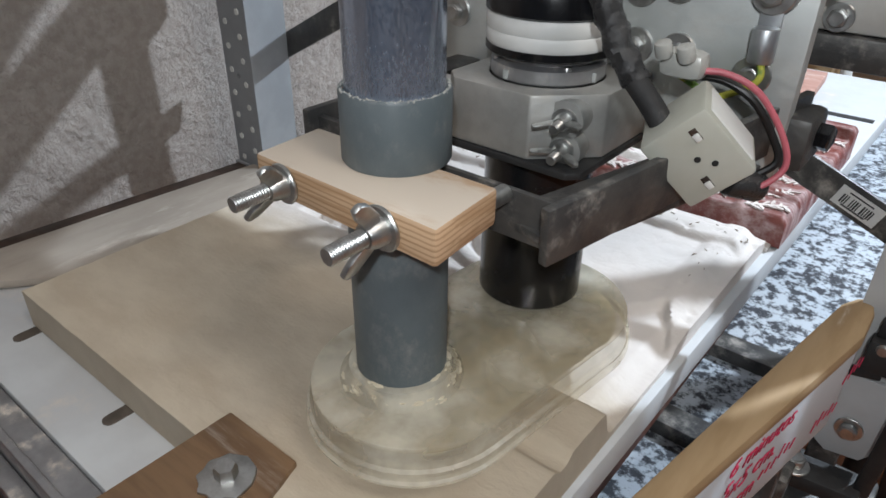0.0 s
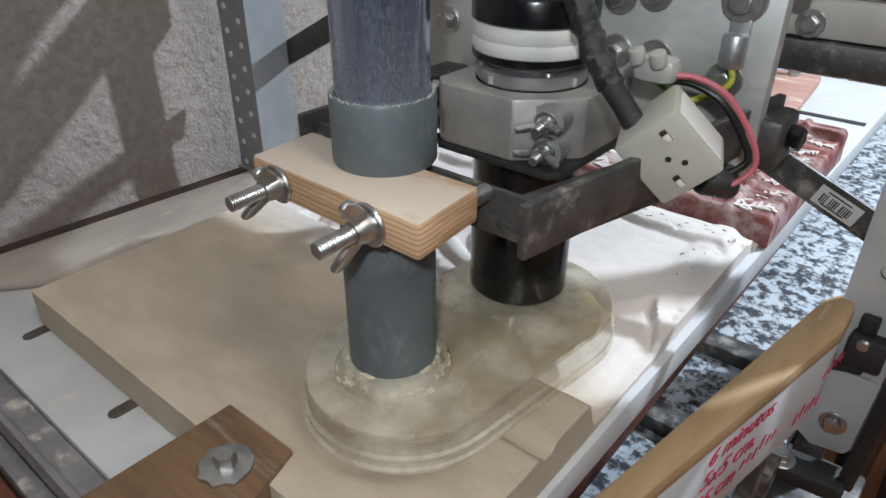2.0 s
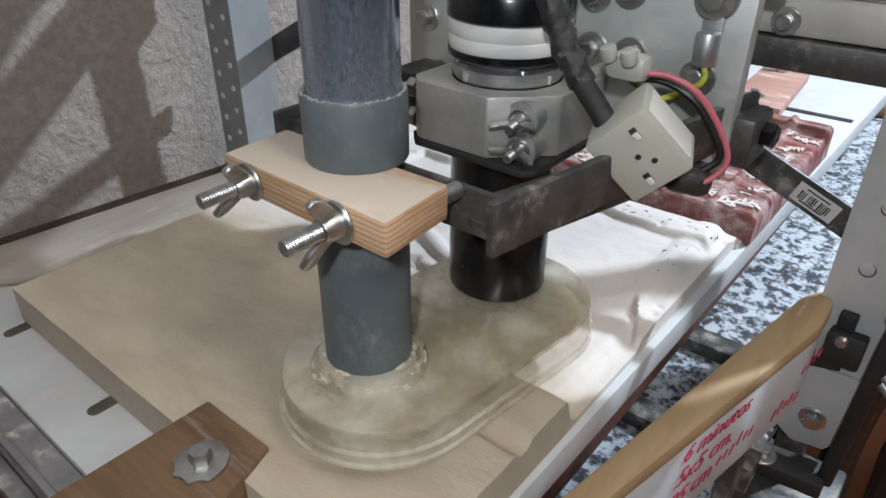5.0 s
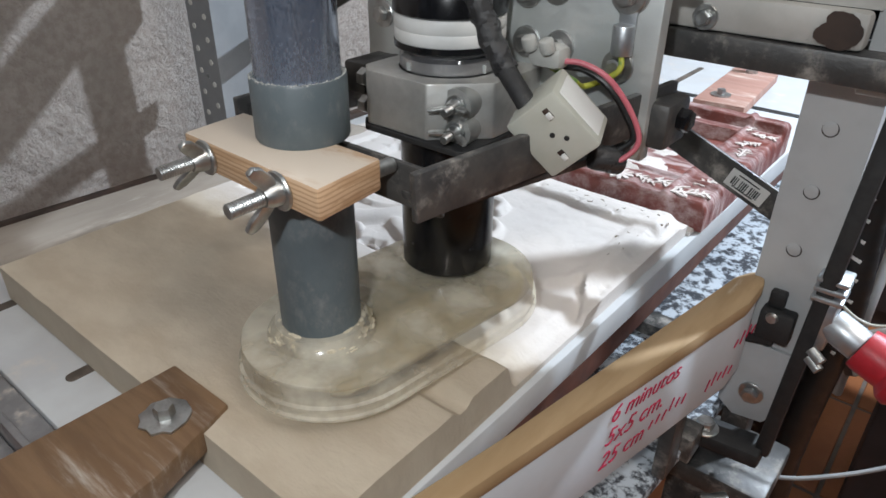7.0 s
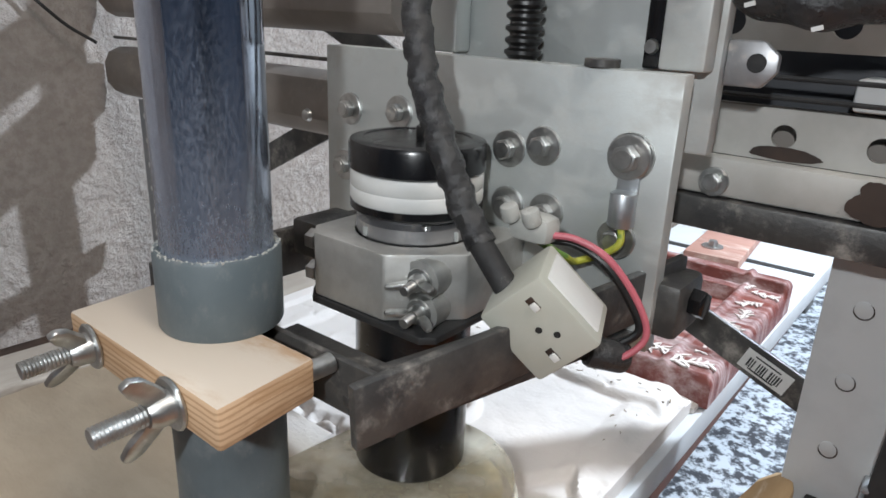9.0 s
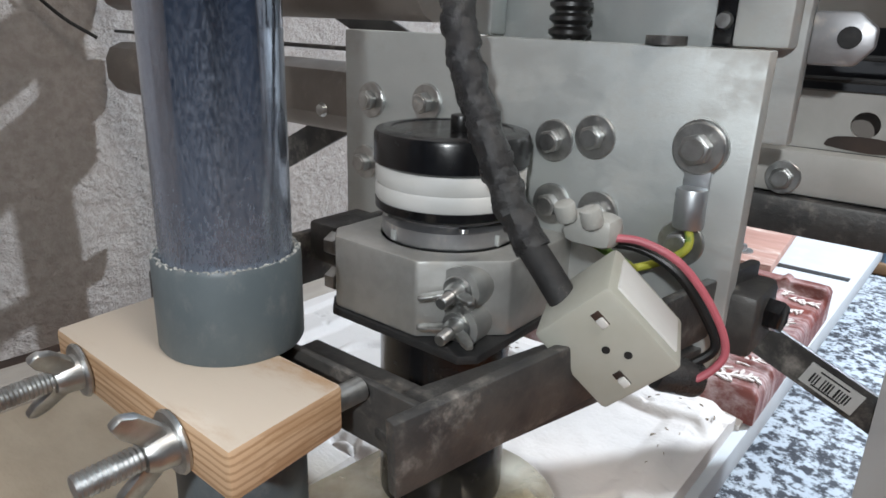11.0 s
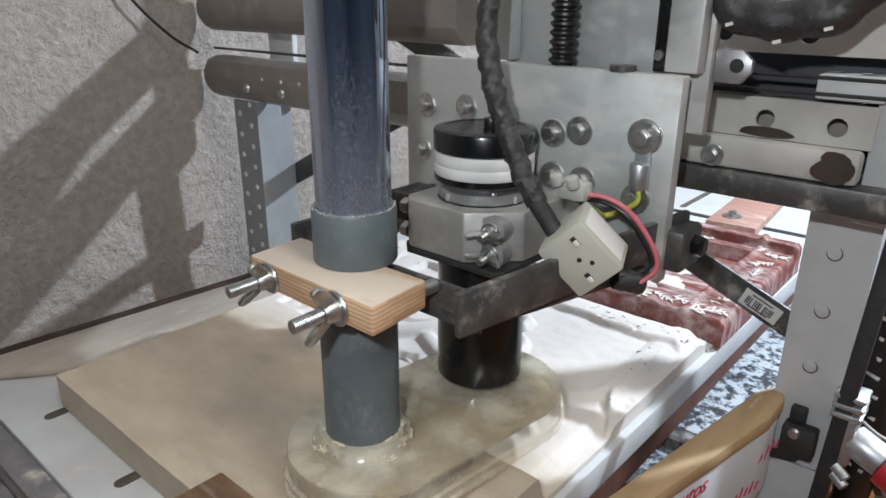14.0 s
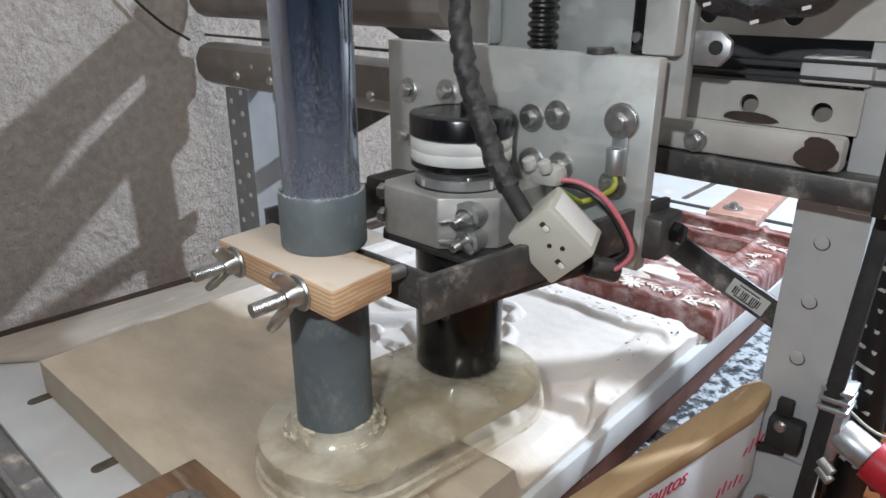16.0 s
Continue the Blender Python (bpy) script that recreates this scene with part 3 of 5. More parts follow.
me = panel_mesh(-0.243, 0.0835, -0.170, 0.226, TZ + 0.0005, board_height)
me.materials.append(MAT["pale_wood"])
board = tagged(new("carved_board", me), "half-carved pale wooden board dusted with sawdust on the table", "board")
random.seed(21)
# slivers laid on the border; their brown is the shade inside small gouges
b = bmesh.new()
spots = [(random.uniform(-0.215, 0.075), random.uniform(0.187, 0.203)) for _ in range(40)] + [(random.uniform(0.054, 0.066), random.uniform(0.10, 0.17)) for _ in range(6)]
zs = board_height(np.array([p[0] for p in spots]), np.array([p[1] for p in spots]))
for (x, y), z in zip(spots, zs):
    a, r = random.uniform(0, 6.3), random.uniform(0.0014, 0.0030)
    arcs = [(x + r * math.cos(a + t * 0.35), y + r * math.sin(a + t * 0.35)) for t in range(6)] + [(x + r * 0.72 * math.cos(a + t * 0.35), y + r * 0.72 * math.sin(a + t * 0.35)) for t in range(4, 0, -1)]
    prism(arcs, z - 0.001, z + 0.0004, 0, b)
o = new("gouge_marks", finish(b, "gouge_marks", MAT["gouge"], 0))
o.parent = board
tagged(o, "small slivers coloured as the shade in the border's gouges", kind="stuff")

# a ragged bank of sawdust round the boards
def dust_height(X, Y):
    r = np.vectorize(lambda a, b: noise.noise(Vector((a * 22, b * 22, 8))))(X, Y)
    r2 = np.vectorize(lambda a, b: noise.noise(Vector((a * 90, b * 90, 3))))(X, Y)
    return TZ + 0.0012 + 0.006 * np.clip(r + 0.35, 0, 1) + 0.0015 * r2


me = panel_mesh(-0.305, 0.086, 0.227, 0.500, TZ + 0.0004, dust_height, 0.004)
me.materials.append(MAT["dust_pile"])
tagged(new("sawdust", me), "pale loose sawdust lying under the red panel", "sawdust", kind="stuff")

RX0, RX1, RY0, RY1 = -0.240, 0.092, 0.236, 0.470


def red_height(X, Y):
    cx, cy = -0.062, 0.352
    frame = np.maximum(1 - band(X, RX0 + 0.036, RX1 - 0.040, 0.006), 1 - band(Y, RY0 + 0.045, RY1 - 0.036, 0.006))
    Z = -0.0135 + 0.0135 * frame + 0.0125 * ornament(X - cx, Y - cy) * (1 - frame)
    ridge_line = np.maximum(band(Y, RY0 + 0.036, RY0 + 0.046, 0.004), np.maximum(band(X, RX0 + 0.028, RX0 + 0.038, 0.004), band(X, RX1 - 0.042, RX1 - 0.032, 0.004)))
    Z += 0.003 * ridge_line * frame + 0.010 * band(Y, RY1 - 0.022, RY1 + 1, 0.004)
    marks = np.vectorize(lambda a, b: noise.noise(Vector((a * 110, b * 110, 2))))(X, Y)
    Z += 0.0008 * frame * np.clip((marks - 0.2) * 3, 0, 1) * band(Y, 0, RY1 - 0.024, 0.004)
    e = np.minimum(np.minimum(X - RX0, RX1 - X), np.minimum(Y - RY0, RY1 - Y))
    return Z - 0.006 * np.clip(1 - e / 0.005, 0, 1) ** 2 + rough(X, Y, 60, 0.0004, 4)


red = thing("carved_wall_plaque", "dark red stained carved wooden panel, dusted white, lying on the table", "carved panel", (-0.1, 0.4, TZ))
me = panel_mesh(RX0, RX1, RY0, RY1, TZ + 0.002, red_height)
me.transform(Matrix.Translation((0.1, -0.4, -TZ)))
me.materials.append(MAT["red_wood"])
ob = new("body", me)
ob.parent = red


def sprig(cx, cy, z, s, kind, turn):
    """A small white inlay: a flower with petals or a branching sprig with leaves, cut out in one piece."""
    out = []
    if kind == 0:
        for k in range(54):
            a = 2 * math.pi * k / 54
            r = 0.40 + 0.75 * abs(math.sin(4.5 * a)) ** 0.7
            out.append((r * math.cos(a), r * math.sin(a)))
    else:
        for side in (1, -1):
            row = [(-1.55 if side > 0 else 1.65, 0.0)]
            for k in range(5):
                x = -1.25 + 0.58 * k + (0.0 if side > 0 else 0.27)
                ln = 0.72 + 0.28 * math.sin(k * 1.9 + turn * 3 + side)
                sl = 0.40 + 0.25 * math.sin(k * 2.3 + turn * 5)
                leaf = [(x - 0.08, 0.13), (x - 0.10 + sl * 0.5, ln * 0.62), (x + sl, ln), (x + 0.16 + sl * 0.6, ln * 0.60), (x + 0.10, 0.13)]
                row += [(p, side * q) for p, q in leaf]
            out += row if side > 0 else [row[0]] + row[:0:-1]
    return prism(out, 0, 0.12, 0, None, Matrix.Translation((cx, cy, z)) @ Matrix.Rotation(turn, 4, "Z") @ Matrix.Scale(s, 4))


def drift_height(X, Y):
    """Sawdust blown against the inside of the front border; it dips under the wood where it ends."""
    r = np.vectorize(lambda a, b: noise.fractal(Vector((a * 26, b * 36, 6)), 1.0, 2.1, 5))(X, Y)
    t = np.clip((Y - RY0 - 0.038) / 0.085, 0, 1)
    fall = -0.0128 + 0.0170 * (1 - t) ** 2.2 - 0.006 * np.clip((RY0 + 0.040 - Y) / 0.010, 0, 1)
    return fall + 0.0030 * r - 0.012 * (1 - band(X, RX0 + 0.035, RX1 - 0.035, 0.05))


me = panel_mesh(RX0 + 0.02, RX1 - 0.02, RY0 + 0.022, RY0 + 0.13, TZ + 0.004, drift_height, 0.0016)
me.transform(Matrix.Translation((0.1, -0.4, -TZ)))
me.materials.append(MAT["dust_pile"])
ob = new("dust_drift", me)
ob.parent = red
tagged(ob, "white sawdust drifted over the carving", kind="stuff")


for k in range(15):
    x = RX0 + 0.020 + k * 0.0208
    part("inlay", sprig(x, RY0 + 0.018 + 0.004 * math.sin(k * 2.1), 0.0005, 0.0080 + 0.0025 * ((k * 7) % 3) / 2, 0 if k == 11 else 1, 0.5 * math.sin(k * 1.9)), MAT["inlay"], red, "white inlaid sprig")
for k in range(6):
    part("inlay", sprig(RX1 - 0.018 + 0.003 * math.sin(k * 3), RY0 + 0.045 + k * 0.030, 0.0005, 0.0080, 1, k * 2.3 + 1), MAT["inlay"], red, "white inlaid sprig")
    part("inlay", sprig(RX0 + 0.016 + 0.003 * math.sin(k * 3), RY0 + 0.045 + k * 0.028, 0.0005, 0.0085, 1, k * 1.7), MAT["inlay"], red, "white inlaid sprig")
for k in range(5):
    part("inlay", sprig(RX0 + 0.06 + k * 0.06, RY1 - 0.030, 0.0022, 0.005, 1, k * 1.1), MAT["inlay"], red, "white inlaid sprig")


# ---- hold-down clamps ----
def hold_down(outline, z0, z1, bolt, mat, label, lump=True):
    th = thing("hold_down_clamp", label, "clamp", (bolt[0], bolt[1], z0), "hold-down clamps on the table")
    part("wooden_bar", prism(outline, z0, z1, 0.0012), mat, th)
    if lump:
        out = [((0.0125 + 0.0018 * math.sin(k * 3.1)) * math.cos(k * math.pi / 9) + bolt[0], (0.0125 + 0.0018 * math.sin(k * 3.1)) * math.sin(k * math.pi / 9) + bolt[1]) for k in range(18)]
        part("tee_washer", prism(out, z1, z1 + 0.0018, 0.0005), MAT["zinc"], th, "zinc washer with toothed rim")
    else:
        part("washer", lathe([(0, 0), (0.012, 0), (0.012, 0.0014), (0, 0.0014)], (bolt[0], bolt[1], z1), seg=28), MAT["zinc"], th)
    part("bolt_head", lathe([(0, 0.0015), (0.0052, 0.0015), (0.0052, 0.0065), (0.0045, 0.0078), (0, 0.0078)], (bolt[0], bolt[1], z1), seg=6), MAT["zinc"], th)
    return th


hold_down([(-0.007, -0.1515), (-0.0555, -0.1515), (-0.058, -0.33), (0.024, -0.335), (0.008, -0.200)], -0.012, 0.003, (-0.0225, -0.177), MAT["brown_wood"],
          "varnished brown wooden clamp bar bolted down over the board edge")
far = hold_down([(0.024, 0.535), (-0.036, 0.530), (-0.048, 0.712), (0.010, 0.712)], TZ + 0.008, TZ + 0.020, (-0.0155, 0.566), MAT["pink_wood"],
                "reddish wooden clamp bar with a washer on the table's far end", False)
part("rear_bolt", lathe([(0, 0), (0.008, 0), (0.008, 0.004), (0.0045, 0.004), (0.0045, 0.020), (0.008, 0.020), (0.008, 0.027), (0, 0.027)], (-0.020, 0.694, TZ + 0.020), seg=12), MAT["zinc"], far)
part("packing_block", box(-0.040, 0.0, 0.68, 0.705, TZ, TZ + 0.008, 0.001), MAT["brown_wood"], far)

# ---- gantry ----
gantry = thing("gantry", "painted slotted steel gantry frame standing over the table", "machine frame", (-0.09, 0.12, TZ - 0.1))


def perforated(x0, x1, z0, z1, y, holes, r, thick=0.003):
    """An upright sheet in x and z with real round holes through it."""
    b = bmesh.new()
    cols = sorted(holes)
    cuts = [x0] + [(a[0] + c[0]) / 2 for a, c in zip(cols, cols[1:])] + [x1]
    if not cols:
        return box(x0, x1, y, y + thick, z0, z1)
    for (hx, hz), a, c in zip(cols, cuts, cuts[1:]):
        n = 20
        inner = [(hx + r * math.cos(2 * math.pi * k / n + math.pi / n), hz + r * math.sin(2 * math.pi * k / n + math.pi / n)) for k in range(n)]
        outer = []
        for k in range(n):
            dx, dz = inner[k][0] - hx, inner[k][1] - hz
            s = min(((c - hx) if dx > 0 else (hx - a)) / max(abs(dx), 1e-9), ((z1 - hz) if dz > 0 else (hz - z0)) / max(abs(dz), 1e-9))
            outer.append((hx + dx * s, hz + dz * s))
        corner = [(c, z1), (a, z1), (a, z0), (c, z0)]
        vi = {yy: [b.verts.new((p[0], yy, p[1])) for p in inner] for yy in (y, y + thick)}
        vo = {yy: [b.verts.new((p[0], yy, p[1])) for p in outer] for yy in (y, y + thick)}
        for k in range(n):
            m = (k + 1) % n
            for yy in (y, y + thick):
                f = [vi[yy][k], vo[yy][k]]
                on_x = lambda p: abs(p[0] - a) < 1e-7 or abs(p[0] - c) < 1e-7
                if on_x(outer[k]) != on_x(outer[m]):
                    best = min(corner, key=lambda q: (q[0] - outer[k][0]) ** 2 + (q[1] - outer[k][1]) ** 2 + (q[0] - outer[m][0]) ** 2 + (q[1] - outer[m][1]) ** 2)
                    f.append(b.verts.new((best[0], yy, best[1])))
                f += [vo[yy][m], vi[yy][m]]
                b.faces.new(f if yy == y else f[::-1])
            b.faces.new((vi[y][k], vi[y][m], vi[y + thick][m], vi[y + thick][k]))
    bmesh.ops.remove_doubles(b, verts=b.verts, dist=1e-5)
    return b


BY = 0.103
# lower beam: right stretch in worn cream paint, left stretch a rounded box beam
part("lower_beam", perforated(-0.06, 0.190, 0.193, 0.2155, BY, [(-0.045, 0.2035), (0.02, 0.2035), (0.075, 0.2035), (0.1348, 0.2040), (0.172, 0.2032)], 0.0052), MAT["grey_paint"], gantry, "worn cream painted slotted beam")
part("beam_fold", box(-0.06, 0.188, BY - 0.010, BY + 0.001, 0.1745, 0.193, 0.003), MAT["grey_paint"], gantry)
b = box(-0.10, 0.216, BY - 0.012, BY + 0.030, 0.1585, 0.1740, 0.0015)
part("angle_bar", b, MAT["black_steel"], gantry, "black steel angle under the beam")
def blot(cx, cz, rx, rz, n=34, seed=1.0):
    """A ragged outline."""
    out = []
    for k in range(n):
        a = 2 * math.pi * k / n
        r = 0.9 + 0.30 * noise.noise(Vector((1.2 * math.cos(a), 1.2 * math.sin(a), seed))) + 0.06 * noise.noise(Vector((5 * math.cos(a), 5 * math.sin(a), seed)))
        out.append((cx + rx * r * math.cos(a), cz + rz * r * math.sin(a)))
    return out


part("burnt_patch", prism(blot(0.1765, 0.1835, 0.0115, 0.0098, 60), -0.0004, 0.0008, 0.0, None, Matrix.Translation((0, BY - 0.0105, 0)) @ Matrix.Rotation(math.pi / 2, 4, "X")), MAT["burnt"], gantry, "dark burnt patch of paint")
part("burnt_patch", prism(blot(0.136, 0.1965, 0.017, 0.0032, 60, seed=5.0), -0.0003, 0.0006, 0.0, None, Matrix.Translation((0, BY - 0.0003, 0)) @ Matrix.Rotation(math.pi / 2, 4, "X")), MAT["burnt"], gantry, "scraped dark patch of paint")
# strip added behind the slotted beam so its holes read dim brown, not black
part("hole_backing", box(-0.058, 0.186, BY + 0.016, BY + 0.019, 0.194, 0.215), MAT["beam_paint"], gantry, "taupe backing strip added behind the beam's holes")
part("upper_beam", perforated(-0.06, 0.215, 0.240, 0.300, BY, [(-0.03, 0.262), (0.04, 0.262), (0.105, 0.251), (0.150, 0.251), (0.195, 0.262)], 0.0055), MAT["grey_paint"], gantry, "worn cream painted slotted beam")
part("rear_plate", box(-0.05, 0.185, BY + 0.030, BY + 0.036, 0.150, 0.300, 0.001), MAT["dark"], gantry, "dark steel plate behind the beams")
for z in (0.2205, 0.2290):
    part("guide_wire", hose([(-0.05, BY - 0.002, z), (0.08, BY - 0.002, z), (0.26, BY - 0.002, z)], 0.0011, 8), MAT["black_rubber"], gantry)
hexbolt((0.1115, BY - 0.010, 0.1815), (0, -1, 0), 0.0046, 0.0038, 0.0068, gantry, MAT["zinc"])
hexbolt((0.03, BY - 0.010, 0.1815), (0, -1, 0), 0.0046, 0.0038, 0.0068, gantry, MAT["zinc"])
# the left stretch
def left_beam(z0, z1, x0):
    prof = [(0.060, z0 + 0.012), (0.066, z0 + 0.004), (0.074, z0), (0.084, z0), (0.084, z1), (0.074, z1), (0.064, z1 - 0.004), (0.060, z1 - 0.012)]
    b = bmesh.new()
    ends = []
    for x, s in ((x0 - 0.012, 0.55), (x0, 1.0), (-0.06, 1.0)):
        cy, cz = 0.072, (z0 + z1) / 2
        ends.append([b.verts.new((x, cy + (y - cy) * s, cz + (z - cz) * s)) for y, z in prof])
    for p, q in zip(ends, ends[1:]):
        for k in range(len(p)):
            b.faces.new((p[k], p[(k + 1) % len(p)], q[(k + 1) % len(p)], q[k]))
    b.faces.new(ends[0])
    b.faces.new(ends[-1])
    return b


part("box_beam", left_beam(0.172, 0.212, -0.385), MAT["beam_paint"], gantry, "taupe painted folded steel beam")
part("box_beam", left_beam(0.236, 0.276, -0.385), MAT["beam_paint"], gantry, "taupe painted folded steel beam")
for x in (-0.315, -0.262, -0.20, -0.13):
    part("rivet", lathe([(0, 0), (0.0042, 0), (0.0032, 0.0022), (0, 0.0028)], (x, 0.0600, 0.186), (0, -1, 0), 14), MAT["zinc"], gantry)
for x in (-0.29, -0.262, -0.236):
    part("rivet", lathe([(0, 0), (0.0022, 0), (0.0016, 0.001), (0, 0.0012)], (x, 0.0600, 0.196), (0, -1, 0), 12), MAT["zinc"], gantry)
part("tie_rod", rod((-0.36, 0.058, 0.221), (-0.07, 0.058, 0.221), 0.0012, seg=8), MAT["black_steel"], gantry)
# left post: slotted angle
for name, b in (("left_post", perforated(-0.352, -0.317, -0.011, 0.172, 0.068, [(-0.3345, 0.0725)], 0.0025)),):
    part(name, b, MAT["post_grey"], gantry, "grey slotted steel angle")
part("left_post_flange", box(-0.317, -0.314, 0.068, 0.108, -0.011, 0.172), MAT["post_grey"], gantry)
part("left_foot", box(-0.357, -0.312, 0.066, 0.118, TZ + 0.009, -0.011, 0.002), MAT["post_grey"], gantry)
for k in range(9):
    z = -0.005 + k * 0.0205
    part("stud", lathe([(0, 0), (0.0026, 0), (0.0026, 0.0006), (0, 0.0006)], (-0.343, 0.068, z), (0, -1, 0), 12), MAT["label"], gantry)
    part("stud", lathe([(0, 0), (0.0026, 0), (0.0026, 0.0006), (0, 0.0006)], (-0.325, 0.068, z + 0.010), (0, -1, 0), 12), MAT["label"], gantry)


def flat_bar(p, q, w, t, side=(0, 1, 0), bev=0.0008, bm=None):
    """A flat bar from p to q, its broad face turned towards side."""
    p, q, side = Vector(p), Vector(q), Vector(side)
    d = (q - p).normalized()
    s = (side - d * side.dot(d)).normalized()
    u = d.cross(s)
    l = (q - p).length
    b = box(-l / 2, l / 2, -w / 2, w / 2, -t / 2, t / 2, bev)
    m = Matrix((d, -u, s)).transposed().to_4x4()
    bmesh.ops.transform(b, matrix=Matrix.Translation((p + q) / 2) @ m, verts=b.verts)
    return joined(bm, b)


part("brace", flat_bar((-0.335, 0.110, 0.085), (-0.10, 0.110, 0.205), 0.020, 0.003), MAT["black_steel"], gantry, "black diagonal steel bar")
part("brace", flat_bar((-0.30, 0.112, 0.300), (-0.10, 0.112, 0.215), 0.020, 0.003), MAT["black_steel"], gantry, "black diagonal steel bar")
# right post with its holes, rounded foot and diagonal strut
PX0, PX1, PY = 0.160, 0.200, 0.139
b = perforated(PX0, PX1, -0.030, 0.153, PY, [], 0.004)
part("right_post", b, MAT["post_paint"], gantry, "light grey steel upright with pressed round holes")
b = prism([(PX0 - 0.002, -0.030), (PX1, -0.030), (PX1 - 0.002, -0.080), (PX1 - 0.010, -0.092), (PX0 + 0.010, -0.095), (PX0 - 0.002, -0.086)], 0, 0.004, 0.0008, None,
          Matrix.Translation((0, PY + 0.001, 0)) @ Matrix.Rotation(math.pi / 2, 4, "X"))
part("post_foot", b, MAT["post_paint"], gantry)
part("post_flange", box(PX1 - 0.003, PX1, PY + 0.003, PY + 0.035, -0.080, 0.153), MAT["post_paint"], gantry)
for z in (0.1227, 0.0837, 0.0442, 0.0055):
    part("pressed_hole", lathe([(0, 0.0006), (0.0036, 0.0006), (0.0041, 0.0003), (0.0041, -0.002), (0, -0.002)], (0.1775, PY, z), (0, -1, 0), 24), MAT["post_paint"], gantry)
    # dark ring set low: the shade inside the pressed hole, put in as colour
    part("hole_shadow_ring", lathe([(0.0039, 0.0002), (0.0046, 0.0004), (0.0046, 0)], (0.1778, PY, z - 0.0008), (0, -1, 0), 24), MAT["burnt"], gantry)
hexbolt((0.1785, PY - 0.003, -0.0705), (0, -1, 0), 0.0058, 0.0045, 0.0085, gantry, MAT["zinc"])
strut = part("strut", flat_bar((-0.045, 0.1455, 0.1505), (0.186, 0.1455, 0.0546), 0.019, 0.003), MAT["black_steel"], gantry, "black diagonal steel strut")
dd = (Vector((0.186, 0.1455, 0.0546)) - Vector((-0.045, 0.1455, 0.1505))).normalized()
cc = Vector((0.1405, 0.1455, 0.0734))
part("sticker", flat_bar(cc - dd * 0.0135 - Vector((0, 0.0022, 0)), cc + dd * 0.0135 - Vector((0, 0.0022, 0)), 0.0125, 0.0006, (0, 1, 0), 0.0002), MAT["label"], strut, "white barcode sticker")
b = bmesh.new()
uu = Vector((0, 1, 0)).cross(dd).normalized()
for k in range(14):
    if k in (3, 8):
        continue
    c0 = cc + dd * (-0.0095 + k * 0.0014) - Vector((0, 0.0027, 0)) + uu * 0.001
    flat_bar(c0 - uu * 0.0032, c0 + uu * 0.0026, 0.0007 if k % 3 else 0.0010, 0.0002, (0, 1, 0), 0, b)
for k in range(2):
    c0 = cc - Vector((0, 0.0027, 0)) - uu * (0.0042 - k * 0.0085)
    flat_bar(c0 - dd * 0.008, c0 + dd * 0.007, 0.0008, 0.0002, (0, 1, 0), 0, b)
tagged(part("barcode", b, MAT["print"], strut), "black printed bars", kind="stuff")
# black bent bar beside the post
b = flat_bar((0.2085, 0.132, 0.160), (0.1975, 0.126, -0.109), 0.007, 0.010, (1, 0, 0), 0.002)
flat_bar((0.1985, 0.126, -0.109), (0.135, 0.126, -0.115), 0.012, 0.024, (0, 1, 0), 0.002, b)
part("bent_bar", b, MAT["black_rubber"], gantry, "black bent steel bar down the post")
hexbolt((0.158, 0.122, -0.1065), (0, 0, 1), 0.0065, 0.006, 0.010, gantry, MAT["zinc"])
b = box(0.122, 0.21, 0.120, 0.19, -0.165, -0.146, 0.003)
box(0.160, 0.180, 0.1555, 0.18, -0.146, -0.09, 0.003, b)
part("foot_plate", b, MAT["black_steel"], gantry)
part("column", box(0.135, 0.20, 0.14, 0.19, -0.743, -0.165, 0.002), MAT["black_steel"], gantry)
part("column", box(-0.355, -0.3375, 0.07, 0.13, -0.743, TZ + 0.009, 0.002), MAT["black_steel"], gantry)
for x, z in ((0.14, -0.137), (0.185, -0.140)):
    part("set_screw", rod((x - 0.01, 0.085, z), (x + 0.004, 0.100, z), 0.006, seg=16, bev=0.001), MAT["zinc"], gantry)
# upper ends of the posts
part("right_post_top", box(0.188, 0.232, BY + 0.004, BY + 0.034, 0.152, 0.60, 0.001), MAT["post_paint"], gantry, "white upright behind the beam end")
part("left_post_top", box(-0.340, -0.302, 0.106, 0.112, 0.165, 0.60, 0.001), MAT["post_paint"], gantry)
part("end_block", box(0.158, 0.192, BY - 0.002, BY + 0.02, 0.2175, 0.2310, 0.002), MAT["post_paint"], gantry)

shifted(gantry, 0, 0, -0.009)

# limit switch on the post
sw = thing("limit_switch", "small black limit switch screwed to the post", "switch", (0.178, 0.147, -0.02))
part("body", box(0.176, 0.197, 0.137, 0.1495, -0.032, -0.010, 0.002), MAT["black_rubber"], sw)
part("lever", flat_bar((0.170, 0.141, -0.037), (0.188, 0.141, -0.033), 0.006, 0.004), MAT["black_rubber"], sw)
part("mounting_screw", lathe([(0, 0), (0.004, 0), (0.003, 0.002), (0, 0.002)], (0.184, 0.137, -0.014), (0, -1, 0), 14), MAT["zinc"], sw)
part("mounting_tab", box(0.178, 0.188, 0.143, 0.1495, -0.010, 0.002, 0.0015), MAT["black_rubber"], sw)

shifted(sw, -0.005, -0.011, 0.004)

